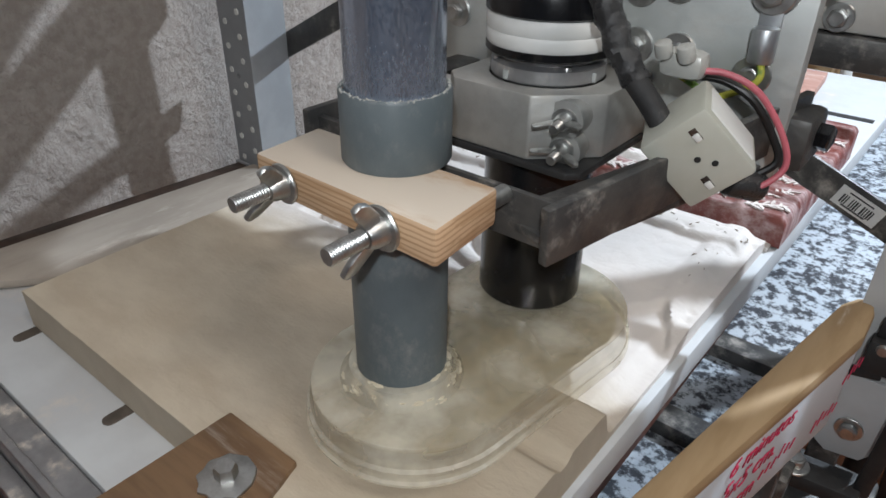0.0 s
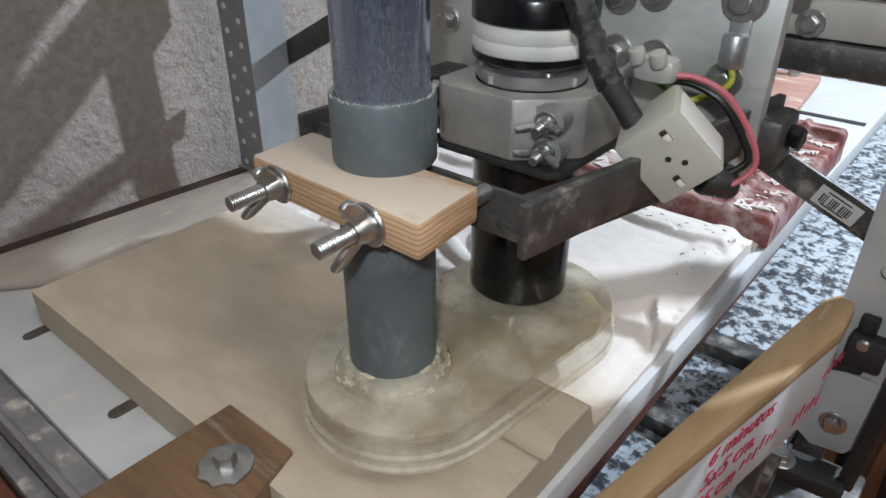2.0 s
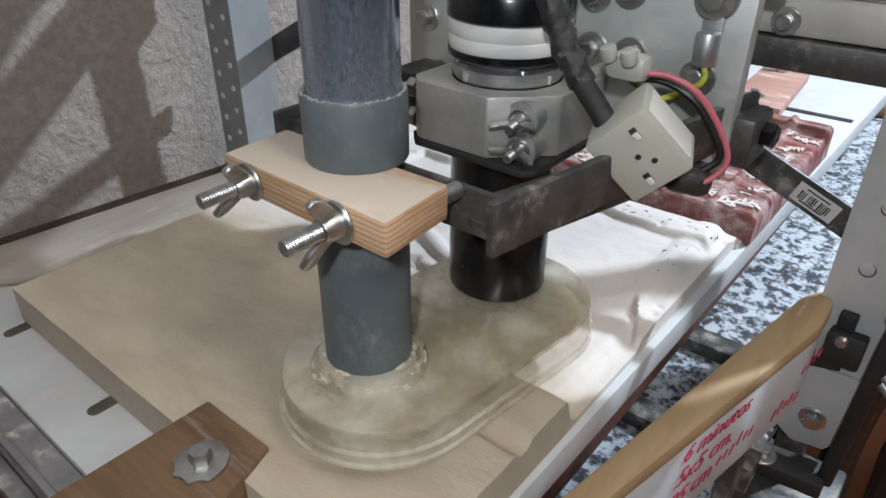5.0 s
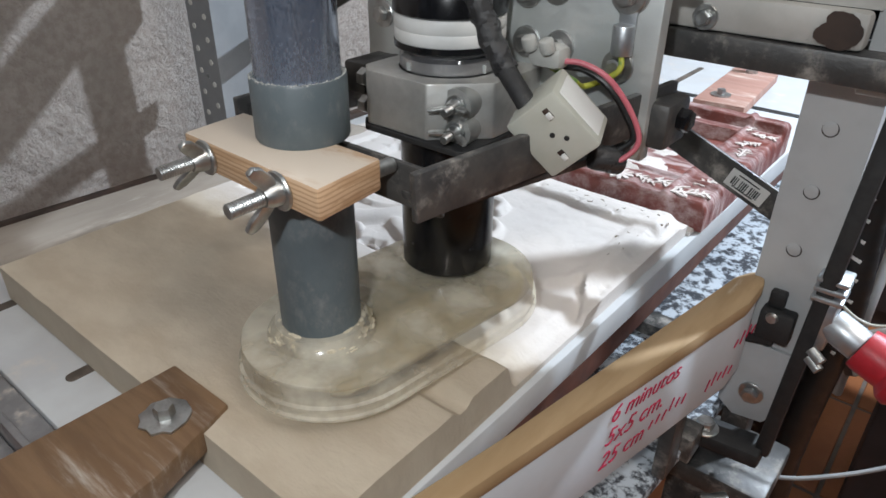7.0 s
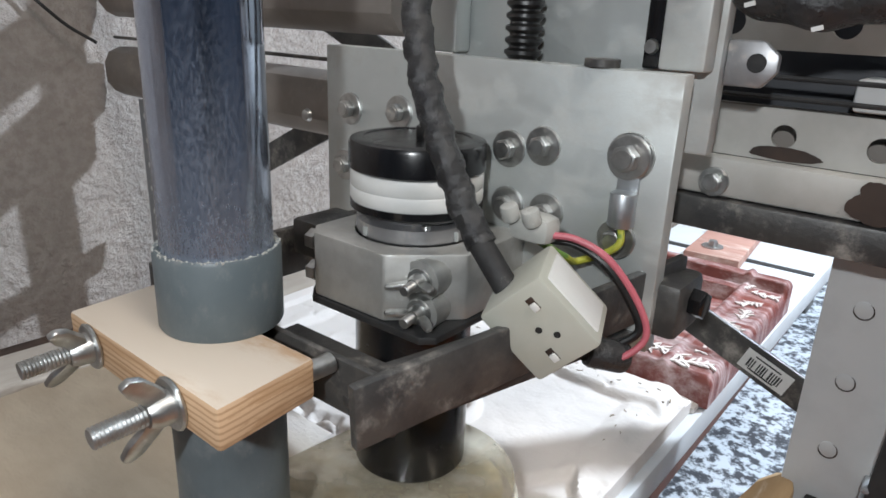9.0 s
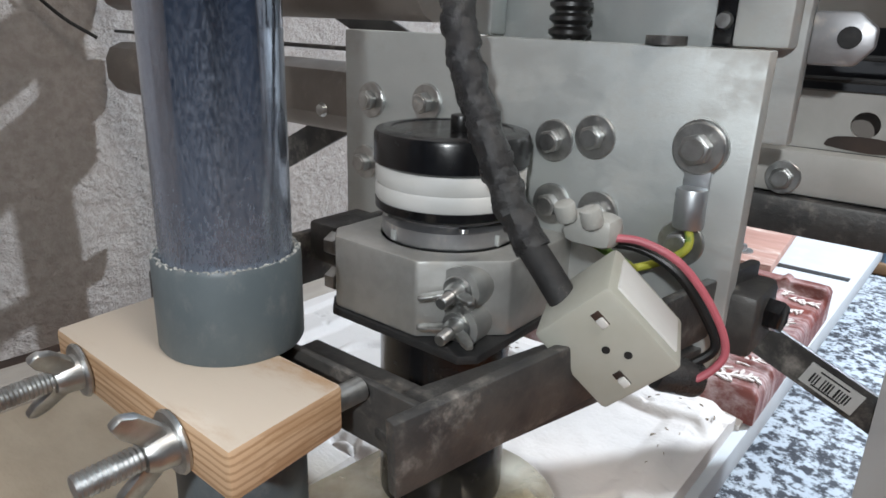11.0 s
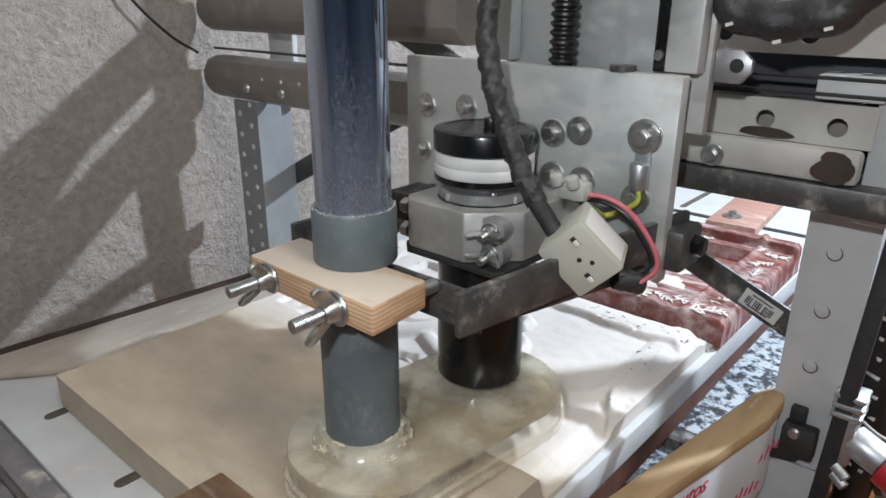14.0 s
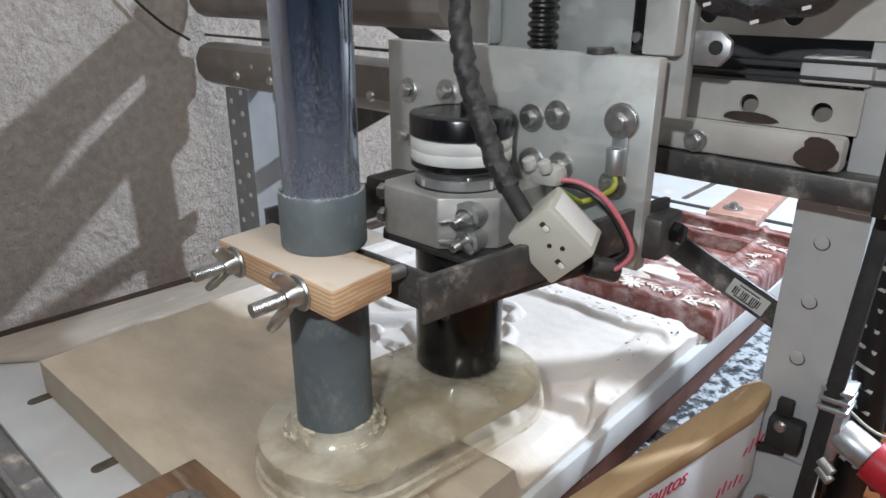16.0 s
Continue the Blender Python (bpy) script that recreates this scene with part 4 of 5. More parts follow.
# red-ended fitting
kn = thing("red_knob_fitting", "galvanised pipe fitting with a red plastic knob beside the post", "knob", (0.23, 0.150, -0.02))
part("clamp_block", box(0.206, 0.220, 0.140, 0.165, -0.030, 0.004, 0.002), MAT["mirror_zinc"], kn)
b = bmesh.new()
for k in range(3):
    part("clamp_fin", box(0.204, 0.222, 0.138 + 0.001 * k, 0.160, 0.0042 + k * 0.006, 0.0078 + k * 0.006, 0.0012), MAT["mirror_zinc"], kn)
part("collar", rod((0.218, 0.150, -0.013), (0.238, 0.146, -0.020), 0.0105, seg=28, bev=0.001), MAT["mirror_zinc"], kn)
part("knob", lathe([(0, 0), (0.0135, 0), (0.0142, 0.004), (0.0142, 0.019), (0.0185, 0.023), (0.0195, 0.028), (0.0170, 0.033), (0.008, 0.035), (0, 0.035)], (0.238, 0.146, -0.020), (0.93, -0.15, -0.30), 32), MAT["red_plastic"], kn, "red mushroom knob")
for z in (-0.028, -0.034):
    part("bolt_end", rod((0.214, 0.136, z), (0.222, 0.132, z - 0.004), 0.0035, seg=12), MAT["zinc"], kn)

shifted(kn, -0.008, -0.014, 0.009)

# ---- board with writing, base below ----
bd = thing("edge_board", "long white board with a brown edge and red handwriting", "board", (0.145, 0.02, -0.05))
b = prism([(0.075, -0.30), (0.089, -0.30), (0.1305, -0.085), (0.1685, 0.104), (0.1685, 0.132), (0.1650, 0.146), (0.1570, 0.144), (0.1505, 0.130), (0.1160, -0.085)], -0.002, 0.009, 0.0025)
part("brown_edge", b, MAT["card"], bd)
b = prism([(0.0775, -0.30), (0.0870, -0.30), (0.1290, -0.085), (0.1670, 0.104), (0.1670, 0.130), (0.1640, 0.141), (0.1585, 0.141), (0.1525, 0.129), (0.1180, -0.085)], -0.060, -0.0025, 0.001)
part("face", b, MAT["white_board"], bd)
FN = Vector((0.189, -0.038, 0)).normalized()
FD = Vector((0.038, 0.189, 0)).normalized()


def on_face(s, z):
    return Vector((0.1290, -0.085, -0.002)) + FD * s + FN * 0.0006 + Vector((0, 0, z))


def scribble(text, s, z, size, lean=0.0):
    cu = bpy.data.curves.new("writing", "FONT")
    cu.body, cu.size, cu.extrude, cu.shear, cu.offset = text, size, 0.0002, 0.35, -size * 0.008
    ob = bpy.data.objects.new("writing", cu)
    me = bpy.data.meshes.new_from_object(ob)
    bpy.data.objects.remove(ob)
    m = Matrix((FD, Vector((0, 0, 1)), FN)).transposed().to_4x4()
    me.transform(Matrix.Translation(on_face(s, z) - Vector(bd.location)) @ m @ Matrix.Rotation(lean, 4, "Z"))
    me.materials.append(MAT["ink"])
    o = new("writing", me)
    o.parent = bd
    return tagged(o, "red marker handwriting")


scribble("6 minutos", 0.064, -0.0125, 0.0155)
scribble("5x5 cm.", 0.062, -0.0285, 0.0165)
scribble("25 cm", 0.060, -0.0450, 0.0160)
b = bmesh.new()
random.seed(4)
for row, (s0, z0, n) in enumerate(((0.105, -0.040, 6), (0.190, -0.022, 4), (0.165, -0.045, 5))):
    for k in range(n):
        p = on_face(s0 + k * 0.0065, z0 + random.uniform(-0.002, 0.002))
        flat_bar(p, p + FD * 0.003 + Vector((0, 0, random.uniform(0.005, 0.010))), 0.0012, 0.0004, FN, 0, b)
tagged(part("scrawl", b, MAT["ink"], bd, "unreadable red strokes"), kind="stuff")
part("support_leg", box(0.088, 0.096, -0.24, -0.22, -0.752, -0.060, 0.002), MAT["card"], bd)
part("support_leg", box(0.146, 0.156, 0.055, 0.075, -0.116, -0.060, 0.002), MAT["black_steel"], bd)

base = thing("sawdust_deck", "black machine base board thickly speckled with pale sawdust", "base", (0.1, 0.3, -0.3))
part("deck", prism([(0.058, -0.12), (0.140, -0.12), (0.210, 0.95), (0.058, 0.95)], -0.128, -0.116, 0.002), MAT["speckle"], base)
part("side_rail", box(0.034, 0.0575, -0.12, 0.95, -0.140, -0.110, 0.002), MAT["rust"], base, "red-brown painted rail")
for y in (-0.08, 0.88):
    part("leg", box(0.07, 0.11, y, y + 0.04, -0.752, -0.128, 0.002), MAT["black_steel"], base)

# cables beside the post
cb = thing("cable_bundle", "black spiral-wrapped cable bundle hanging beside the post", "cable", (0.215, 0.30, -0.1))
line = [(0.188, 0.30, 0.35), (0.186, 0.30, 0.20), (0.190, 0.305, 0.09), (0.197, 0.30, 0.0), (0.206, 0.295, -0.10), (0.20, 0.30, -0.30), (0.22, 0.33, -0.74)]
part("sleeve", hose(line, 0.012, 18, 26, lambda s, a: 0.0125 + 0.0016 * math.copysign(min(1, 4 * abs(math.sin(math.pi * (s / 0.021) + a / 2))), 1)), MAT["black_wire"], cb)
fine = smooth_line(line, 26)
for k in range(22, 110, 5):
    p = fine[k]
    part("wrap_gap", flat_bar(p + Vector((-0.010, -0.0115, 0.003)), p + Vector((0.004, -0.0140, -0.001)), 0.0028, 0.001, (0, 1, 0), 0), MAT["label"], cb, "pale gap in the wrap")
for dx, mat in ((0.0, "red_wire"), (0.004, "green_wire"), (0.008, "black_wire"), (0.012, "white_plastic")):
    part("thin_wire", hose([(0.214 + dx, 0.18, 0.26), (0.220 + dx, 0.16, 0.215), (0.228 + dx, 0.17, 0.20), (0.24 + dx, 0.20, 0.22)], 0.0012, 8), MAT[mat], cb)
part("thin_wire", hose([(0.195, 0.22, -0.03), (0.225, 0.22, -0.045), (0.26, 0.23, -0.04), (0.32, 0.26, -0.07)], 0.0012, 8), MAT["ivory"], cb)
tie = thing("cable_tie", "black ribbed cable tie hanging from the beam end", "cable tie", (0.205, 0.085, 0.2))
part("strap", flat_bar((0.2105, 0.082, 0.222), (0.2105, 0.082, 0.150), 0.006, 0.002), MAT["black_wire"], tie)
part("head", box(0.206, 0.215, 0.077, 0.086, 0.218, 0.228, 0.002), MAT["black_wire"], tie)
cord = thing("grey_cord", "thin grey cord lying under the post foot", "cord", (0.2, 0.15, -0.2))
part("sheath", hose([(0.150, 0.16, -0.155), (0.20, 0.17, -0.175), (0.25, 0.20, -0.165), (0.31, 0.25, -0.14)], 0.0018, 10), MAT["post_grey"], cord)
loop = thing("wrapped_cable_loop", "thick black taped cable loop hanging before the upper beam", "cable", (0.15, 0.05, 0.3))
part("sheath", hose([(0.095, 0.060, 0.36), (0.105, 0.055, 0.29), (0.125, 0.052, 0.257), (0.150, 0.050, 0.250), (0.178, 0.052, 0.259), (0.200, 0.056, 0.30), (0.205, 0.060, 0.36)], 0.010, 16, 22,
                    lambda s, a: 0.0098 + 0.0010 * math.sin(s * 300 + a)), MAT["tape"], loop)
for x, z in ((0.128, 0.2472), (0.151, 0.2400), (0.172, 0.2465)):
    part("torn_edge", flat_bar((x - 0.0015, 0.0420, z), (x + 0.0020, 0.0418, z + 0.001), 0.0016, 0.0008, (0, 1, 0), 0), MAT["label"], loop, "pale torn tape edge")
thin = thing("hanging_cord", "thin dark cord sagging from the beam end to the wall", "cord", (-0.36, 0.04, 0.25))
part("sheath", hose([(-0.385, 0.055, 0.206), (-0.394, 0.03, 0.225), (-0.398, -0.005, 0.265), (-0.399, -0.04, 0.33)], 0.0014, 8), MAT["black_wire"], thin)

# ---- things beyond the gantry ----
cab = thing("dark_cabinet", "dark grey cabinet standing behind the machine", "cabinet", (0.2, 1.6, -0.75))
part("body", box(-0.10, 0.45, 1.45, 1.85, -0.752, 0.35, 0.004), MAT["dark"], cab)
part("door", box(-0.08, 0.17, 1.435, 1.449, -0.70, 0.33, 0.003), MAT["dark"], cab)
part("door", box(0.18, 0.43, 1.435, 1.449, -0.70, 0.33, 0.003), MAT["dark"], cab)
crate = thing("blue_crate", "pale blue plastic crate on the floor behind the machine", "crate", (0.4, 0.85, -0.75))
b = box(0.24, 0.66, 0.66, 1.0, -0.30, -0.02, 0.01)
part("bin", b, MAT["blue"], crate)
part("rim", box(0.23, 0.67, 0.65, 1.01, -0.04, -0.018, 0.006), MAT["blue"], crate)
part("stand", box(0.26, 0.64, 0.68, 0.98, -0.752, -0.30, 0.004), MAT["dark"], crate)
rail = thing("guide_rail", "grey painted steel rail lying on the floor supports", "rail", (0.3, 0.55, -0.3))
part("bar", flat_bar((0.215, 0.30, -0.13), (0.62, 0.62, 0.02), 0.035, 0.02, (0.5, -0.5, 0.6), 0.002), MAT["beam_paint"], rail)
part("trestle", box(0.36, 0.40, 0.42, 0.46, -0.752, -0.075, 0.002), MAT["black_steel"], rail)
rack = thing("tube_rack", "white tube rack with upright bars behind the table", "rack", (-0.3, 1.1, -0.7))
for k in range(6):
    part("upright_bar", rod((-0.62 + 0.11 * k + 0.26, 1.12, -0.752), (-0.62 + 0.11 * k + 0.26, 1.12, 0.20), 0.010, seg=16), MAT["white_plastic" if k % 2 else "blue"], rack)
part("top_rail", box(-0.37, 0.22, 1.105, 1.135, 0.20, 0.225, 0.003), MAT["dark"], rack)
part("shelf", box(-0.37, 0.22, 1.10, 1.40, -0.16, -0.14, 0.003), MAT["brown_wood"], rack)
ct = thing("storage_box", "brown cardboard storage box behind the table", "box", (-0.15, 1.25, -0.14))
part("carton", box(-0.28, -0.06, 1.16, 1.36, -0.139, 0.06, 0.003), MAT["card"], ct)
part("flap", box(-0.28, -0.06, 1.157, 1.26, 0.061, 0.064, 0.001), MAT["card"], ct)

# ---- the carriage ----
sp = thing("router_carriage", "router carriage with black spindle motor in a black steel frame", "machine carriage", (CX + 0.01, 0.0, 0.0))
SX, SY = CX + 0.0040, -0.0040
part("motor_body", lathe([(0, 0.0435), (0.0255, 0.0435), (0.0268, 0.045), (0.0268, 0.160), (0, 0.160)], (SX, SY, 0), seg=56), MAT["black_gloss"], sp, "glossy black motor body")
part("collet", lathe([(0, 0.004), (0.002, 0.004), (0.002, 0.018), (0.009, 0.020), (0.009, 0.0435), (0, 0.0435)], (SX, SY, 0), seg=24), MAT["zinc"], sp)
# clamp block with cut corners
def clamp_outline(w, c, cx, cy):
    return [(cx + x, cy + y) for x, y in ((w - c, -w), (w, -w + c), (w, w - 0.004), (-w, w - 0.004), (-w, -w + 0.008), (-w + 0.008, -w))]


blk = part("clamp_block", prism(clamp_outline(0.0365, 0.024, SX + 0.0015, SY + 0.001), 0.131, 0.160, 0.0012), MAT["clamp_alu"], sp, "cast aluminium clamp block")
part("gasket", prism(clamp_outline(0.0375, 0.005, SX + 0.0015, SY + 0.001), 0.1275, 0.1308, 0.0006), MAT["black_rubber"], sp)
part("neck_ring", lathe([(0, 0.160), (0.0255, 0.160), (0.0262, 0.161), (0.0262, 0.1665), (0.0240, 0.1675), (0.0225, 0.168), (0.0225, 0.1705), (0, 0.1705)], (SX, SY, 0), seg=48), MAT["alu"], sp, "grey ring with notches")
cap = part("end_cap", lathe([(0, 0.1705), (0.0279, 0.1705), (0.0290, 0.1715), (0.0290, 0.1745), (0, 0.1745)], (SX, SY, 0), seg=48), MAT["black_gloss"], sp, "glossy black ring")
b = lathe([(0, 0.1745), (0.0284, 0.1745), (0.0289, 0.1755), (0.0289, 0.1798), (0.0284, 0.1806), (0.0289, 0.1814), (0.0289, 0.1865), (0.0284, 0.1875), (0, 0.1875)], (SX, SY, 0), seg=48)
part("white_ring", b, MAT["white_plastic"], cap, "white ribbed plastic ring")
b = lathe([(0, 0.1875), (0.0282, 0.1875), (0.0295, 0.1885), (0.0295, 0.1985), (0.0288, 0.2000), (0.0262, 0.2006), (0.0235, 0.2006), (0.0230, 0.2002), (0, 0.2002)], (SX, SY, 0), seg=48)
part("cap_lid", b, MAT["black_gloss"], cap, "glossy black lid")
part("shaft_end", rod((SX + 0.004, SY, 0.2000), (SX + 0.004, SY, 0.2060), 0.0040, seg=20, bev=0.0006), MAT["screw"], cap)
for a in (0.5, 2.2, 4.0, 5.6):
    part("cap_screw", lathe([(0, 0), (0.0022, 0), (0.0018, 0.0014), (0, 0.0014)], (SX + 0.0236 * math.cos(a), SY + 0.0236 * math.sin(a), 0.1668), seg=12), MAT["zinc"], sp)
    part("notch", box(-0.0012, 0.0012, -0.0006, 0.0006, 0.161, 0.165, 0.0002), MAT["plate"], sp).location = (SX + 0.0264 * math.cos(a + 0.5), SY + 0.0264 * math.sin(a + 0.5), 0)
for z, t in ((0.1500, 0.15), (0.1365, -0.1)):
    wing_nut((SX + 0.0265, SY - 0.0275, z), (0.15, -1, -0.05), sp, MAT["zinc"], t, 0.018, 0.66)
    part("bolt_seat", rod((SX + 0.0265, SY - 0.0275, z), (SX + 0.0250, SY - 0.015, z), 0.0085, seg=20), MAT["clamp_alu"], sp)
for z in (0.152, 0.137):
    part("side_bolt", rod((SX - 0.0345, SY - 0.026, z), (SX - 0.0400, SY - 0.026, z), 0.0050, seg=6, bev=0.0006), MAT["zinc"], sp)
# frame of flat bars round the clamp
FB = MAT["black_steel"]
b = box(CX - 0.0155, CX + 0.0665, -0.0865, -0.0835, 0.1215, 0.1415, 0.0008)
box(CX - 0.0155, CX + 0.0640, -0.0835, -0.056, 0.1225, 0.1255, 0.0008, b)
part("front_bar", b, FB, sp, "black steel angle bar")
b = flat_bar((CX + 0.0665, -0.1037, 0.1375), (CX + 0.104, 0.055, 0.147), 0.022, 0.004, (1, 0, 0), 0.0008)
flat_bar((CX + 0.0500, -0.088, 0.127), (CX + 0.088, 0.055, 0.128), 0.004, 0.034, (1, 0, 0), 0.0006, b)
part("side_bar", b, FB, sp, "black steel angle bar")
b = flat_bar((CX - 0.064, -0.092, 0.137), (CX - 0.062, 0.050, 0.137), 0.024, 0.004, (1, 0, 0), 0.0008)
part("side_bar", b, FB, sp, "black steel angle bar")
b = box(CX - 0.066, CX - 0.0155, -0.0865, -0.0825, 0.128, 0.145, 0.0008)
part("front_bar", b, FB, sp, "scuffed black steel end piece")
part("spacer_block", box(CX - 0.052, CX - 0.036, -0.028, 0.0, 0.1405, 0.158, 0.002), FB, sp)
b = box(CX + 0.092, CX + 0.113, 0.030, 0.058, 0.128, 0.152, 0.003)
part("corner_block", b, FB, sp, "black corner block with a bolt")
part("corner_bolt", rod((CX + 0.112, 0.045, 0.142), (CX + 0.119, 0.044, 0.142), 0.006, seg=6, bev=0.0008), MAT["black_gloss"], sp)
# aluminium plate and z axis
PLY = 0.0260
plate = part("plate", box(CX - 0.086, CX + 0.1035, PLY, PLY + 0.009, 0.122, 0.2330, 0.0008), MAT["plate"], sp, "scratched aluminium plate")
for x, z in ((-0.068, 0.202), (-0.034, 0.204), (-0.072, 0.172), (0.031, 0.196), (0.048, 0.1995), (0.032, 0.171), (0.052, 0.1715), (0.085, 0.167)):
    hexbolt((CX + x, PLY, z), (0, -1, 0), 0.0048, 0.0042, 0.0082, plate, MAT["zinc"])
hexbolt((CX + 0.087, PLY - 0.002, 0.201), (0, -1, 0), 0.0055, 0.0048, 0.0088, plate, MAT["zinc"])
lug = part("ring_lug", lathe([(0, 0), (0.0095, 0), (0.0095, 0.0018), (0, 0.0018)], (CX + 0.087, PLY, 0.201), (0, -1, 0), 28), MAT["zinc"], plate, "crimped cable lug")
b = box(CX + 0.083, CX + 0.092, PLY - 0.002, PLY - 0.0002, 0.186, 0.196, 0.0005)
rod((CX + 0.0878, PLY - 0.005, 0.188), (CX + 0.0880, PLY - 0.005, 0.174), 0.0052, seg=18, bev=0.0008, bm=b)
part("lug_barrel", b, MAT["mirror_zinc"], plate)
shifted(sp, 0, 0, -0.0100)
zx = thing("vertical_axis", "vertical slide with steel rails and a lead screw above the plate", "machine axis", (CX + 0.03, 0.04, 0.23))
part("back_plate", box(CX - 0.020, CX + 0.108, PLY + 0.022, PLY + 0.030, 0.20, 0.46, 0.001), MAT["plate"], zx, "brushed aluminium plate")
for x in (-0.012, 0.093):
    part("rail_strip", box(CX + x - 0.014 if x < 0 else CX + x - 0.005, CX + x + 0.003 if x < 0 else CX + x + 0.013, PLY + 0.010, PLY + 0.0215, 0.2318, 0.46, 0.0015), MAT["plate"], zx, "bright steel guide rail")
    part("rail_base", box(CX + x - 0.019 if x < 0 else CX + x - 0.012, CX + x - 0.0145 if x < 0 else CX + x - 0.0055, PLY + 0.012, PLY + 0.0215, 0.2318, 0.46, 0.0008), MAT["black_gloss"], zx)
    part("rail_screw", lathe([(0, 0), (0.003, 0), (0.0024, 0.0018), (0, 0.0018)], (CX + x + (-0.0165 if x < 0 else -0.0088), PLY + 0.012, 0.240), (0, -1, 0), 14), MAT["zinc"], zx)
prof, z, k = [(0, 0.222)], 0.222, 0
while z < 0.46:
    prof += [(0.0062, z), (0.0082, z + 0.0016), (0.0082, z + 0.0030), (0.0062, z + 0.0042)]
    z += 0.0050
part("lead_screw", lathe(prof + [(0, z)], (CX + 0.0265, PLY + 0.012, 0), seg=24), MAT["screw"], zx, "dark oily lead screw")
part("nut_flange", lathe([(0, 0), (0.007, 0), (0.007, 0.003), (0, 0.003)], (CX + 0.068, PLY + 0.005, 0.2316), seg=24), MAT["black_steel"], zx)
part("ear", prism([(0.0, 0.0), (0.014, 0.0), (0.019, 0.006), (0.019, 0.012), (0.013, 0.017), (0.0, 0.017)], 0, 0.004, 0.001, None,
                        Matrix.Translation((CX + 0.108, PLY + 0.030, 0.227)) @ Matrix.Rotation(math.pi / 2, 4, "X")), MAT["alu"], zx)
part("ear_hole", lathe([(0, 0), (0.0035, 0), (0.0035, 0.0006), (0, 0.0006)], (CX + 0.1195, PLY + 0.026, 0.236), (0, -1, 0), 18), MAT["black_rubber"], zx)

shifted(zx, 0, 0, -0.0085)

# ---- suction pipe, its wooden clamp and the dust shoe ----
QX, QY = CX - 0.0025, -0.0995
pipe = thing("suction_pipe", "chrome suction tube in a grey plastic pipe, dusted with sawdust", "pipe", (QX, QY, 0.04))
part("chrome_tube", lathe([(0.0172, 0.140), (0.0185, 0.140), (0.0185, 0.62), (0.0172, 0.62)], (QX, QY, 0), seg=64), MAT["chrome"], pipe, "chrome tube speckled with dust")
part("sleeve", lathe([(0.0186, 0.1366), (0.0204, 0.1366), (0.0210, 0.1376), (0.0210, 0.1632), (0.0204, 0.1644), (0.0186, 0.1640)], (QX, QY, 0), seg=56), MAT["pvc"], pipe, "grey plastic sleeve")
part("lower_pipe", lathe([(0.0180, 0.0302), (0.0204, 0.0302), (0.0204, 0.124), (0.0180, 0.124)], (QX, QY, 0), seg=56), MAT["pvc"], pipe, "grey plastic pipe")
b = bmesh.new()
random.seed(7)
for k in range(150):
    a = 2 * math.pi * k / 150 + random.uniform(-0.03, 0.03)
    r0 = random.uniform(0.0190, 0.0206)
    bmesh.ops.create_icosphere(b, subdivisions=1, radius=random.uniform(0.0003, 0.0006), matrix=Matrix.Translation((QX + r0 * math.cos(a), QY + r0 * math.sin(a), 0.1642)))
part("dust_rim", b, MAT["rim_dust"], pipe, "ring of sawdust on the sleeve's rim")

wc = thing("wooden_pipe_clamp", "pine block clamping the suction pipe, held by two wing nuts", "clamp", (CX + 0.025, -0.13, 0.14))
b = prism([(CX - 0.0455, -0.1330), (CX + 0.0465, -0.1350), (CX + 0.0435, -0.0975), (CX - 0.0480, -0.0985)], 0.1222, 0.1368, 0.0016)
part("wooden_block", b, MAT["pine"], wc, "pine block with bold end grain")
wing_nut((CX - 0.0285, -0.1335, 0.1292), (-0.06, -1, -0.05), wc, MAT["zinc"], 1.0, 0.024, 0.95)
wing_nut((CX + 0.0230, -0.1345, 0.1290), (-0.06, -1, -0.05), wc, MAT["zinc"], 1.25, 0.024, 1.0)
part("bolt_end", rod((CX + 0.0395, -0.0980, 0.1300), (CX + 0.0400, -0.0880, 0.1300), 0.0036, seg=16), MAT["zinc"], wc)


def stadium(r, n=22, a=(QX + 0.005, QY + 0.004), c=(SX + 0.009, SY - 0.006)):
    out = []
    d = math.atan2(c[1] - a[1], c[0] - a[0])
    for k in range(n + 1):
        t = d + math.pi / 2 + math.pi * k / n
        out.append((a[0] + r * math.cos(t), a[1] + r * math.sin(t)))
    for k in range(n + 1):
        t = d - math.pi / 2 + math.pi * k / n
        out.append((c[0] + r * math.cos(t), c[1] + r * math.sin(t)))
    return out


def shell(levels, mat, name, parent, label):
    """A ring-by-ring skin through stadium outlines of given radius and height."""
    b = bmesh.new()
    rings = [[b.verts.new((x, y, z)) for x, y in stadium(r * 1.05)] for r, z in levels]
    for p, q in zip(rings, rings[1:]):
        for k in range(len(p)):
            b.faces.new((p[k], p[(k + 1) % len(p)], q[(k + 1) % len(p)], q[k]))
    return part(name, b, mat, parent, label)


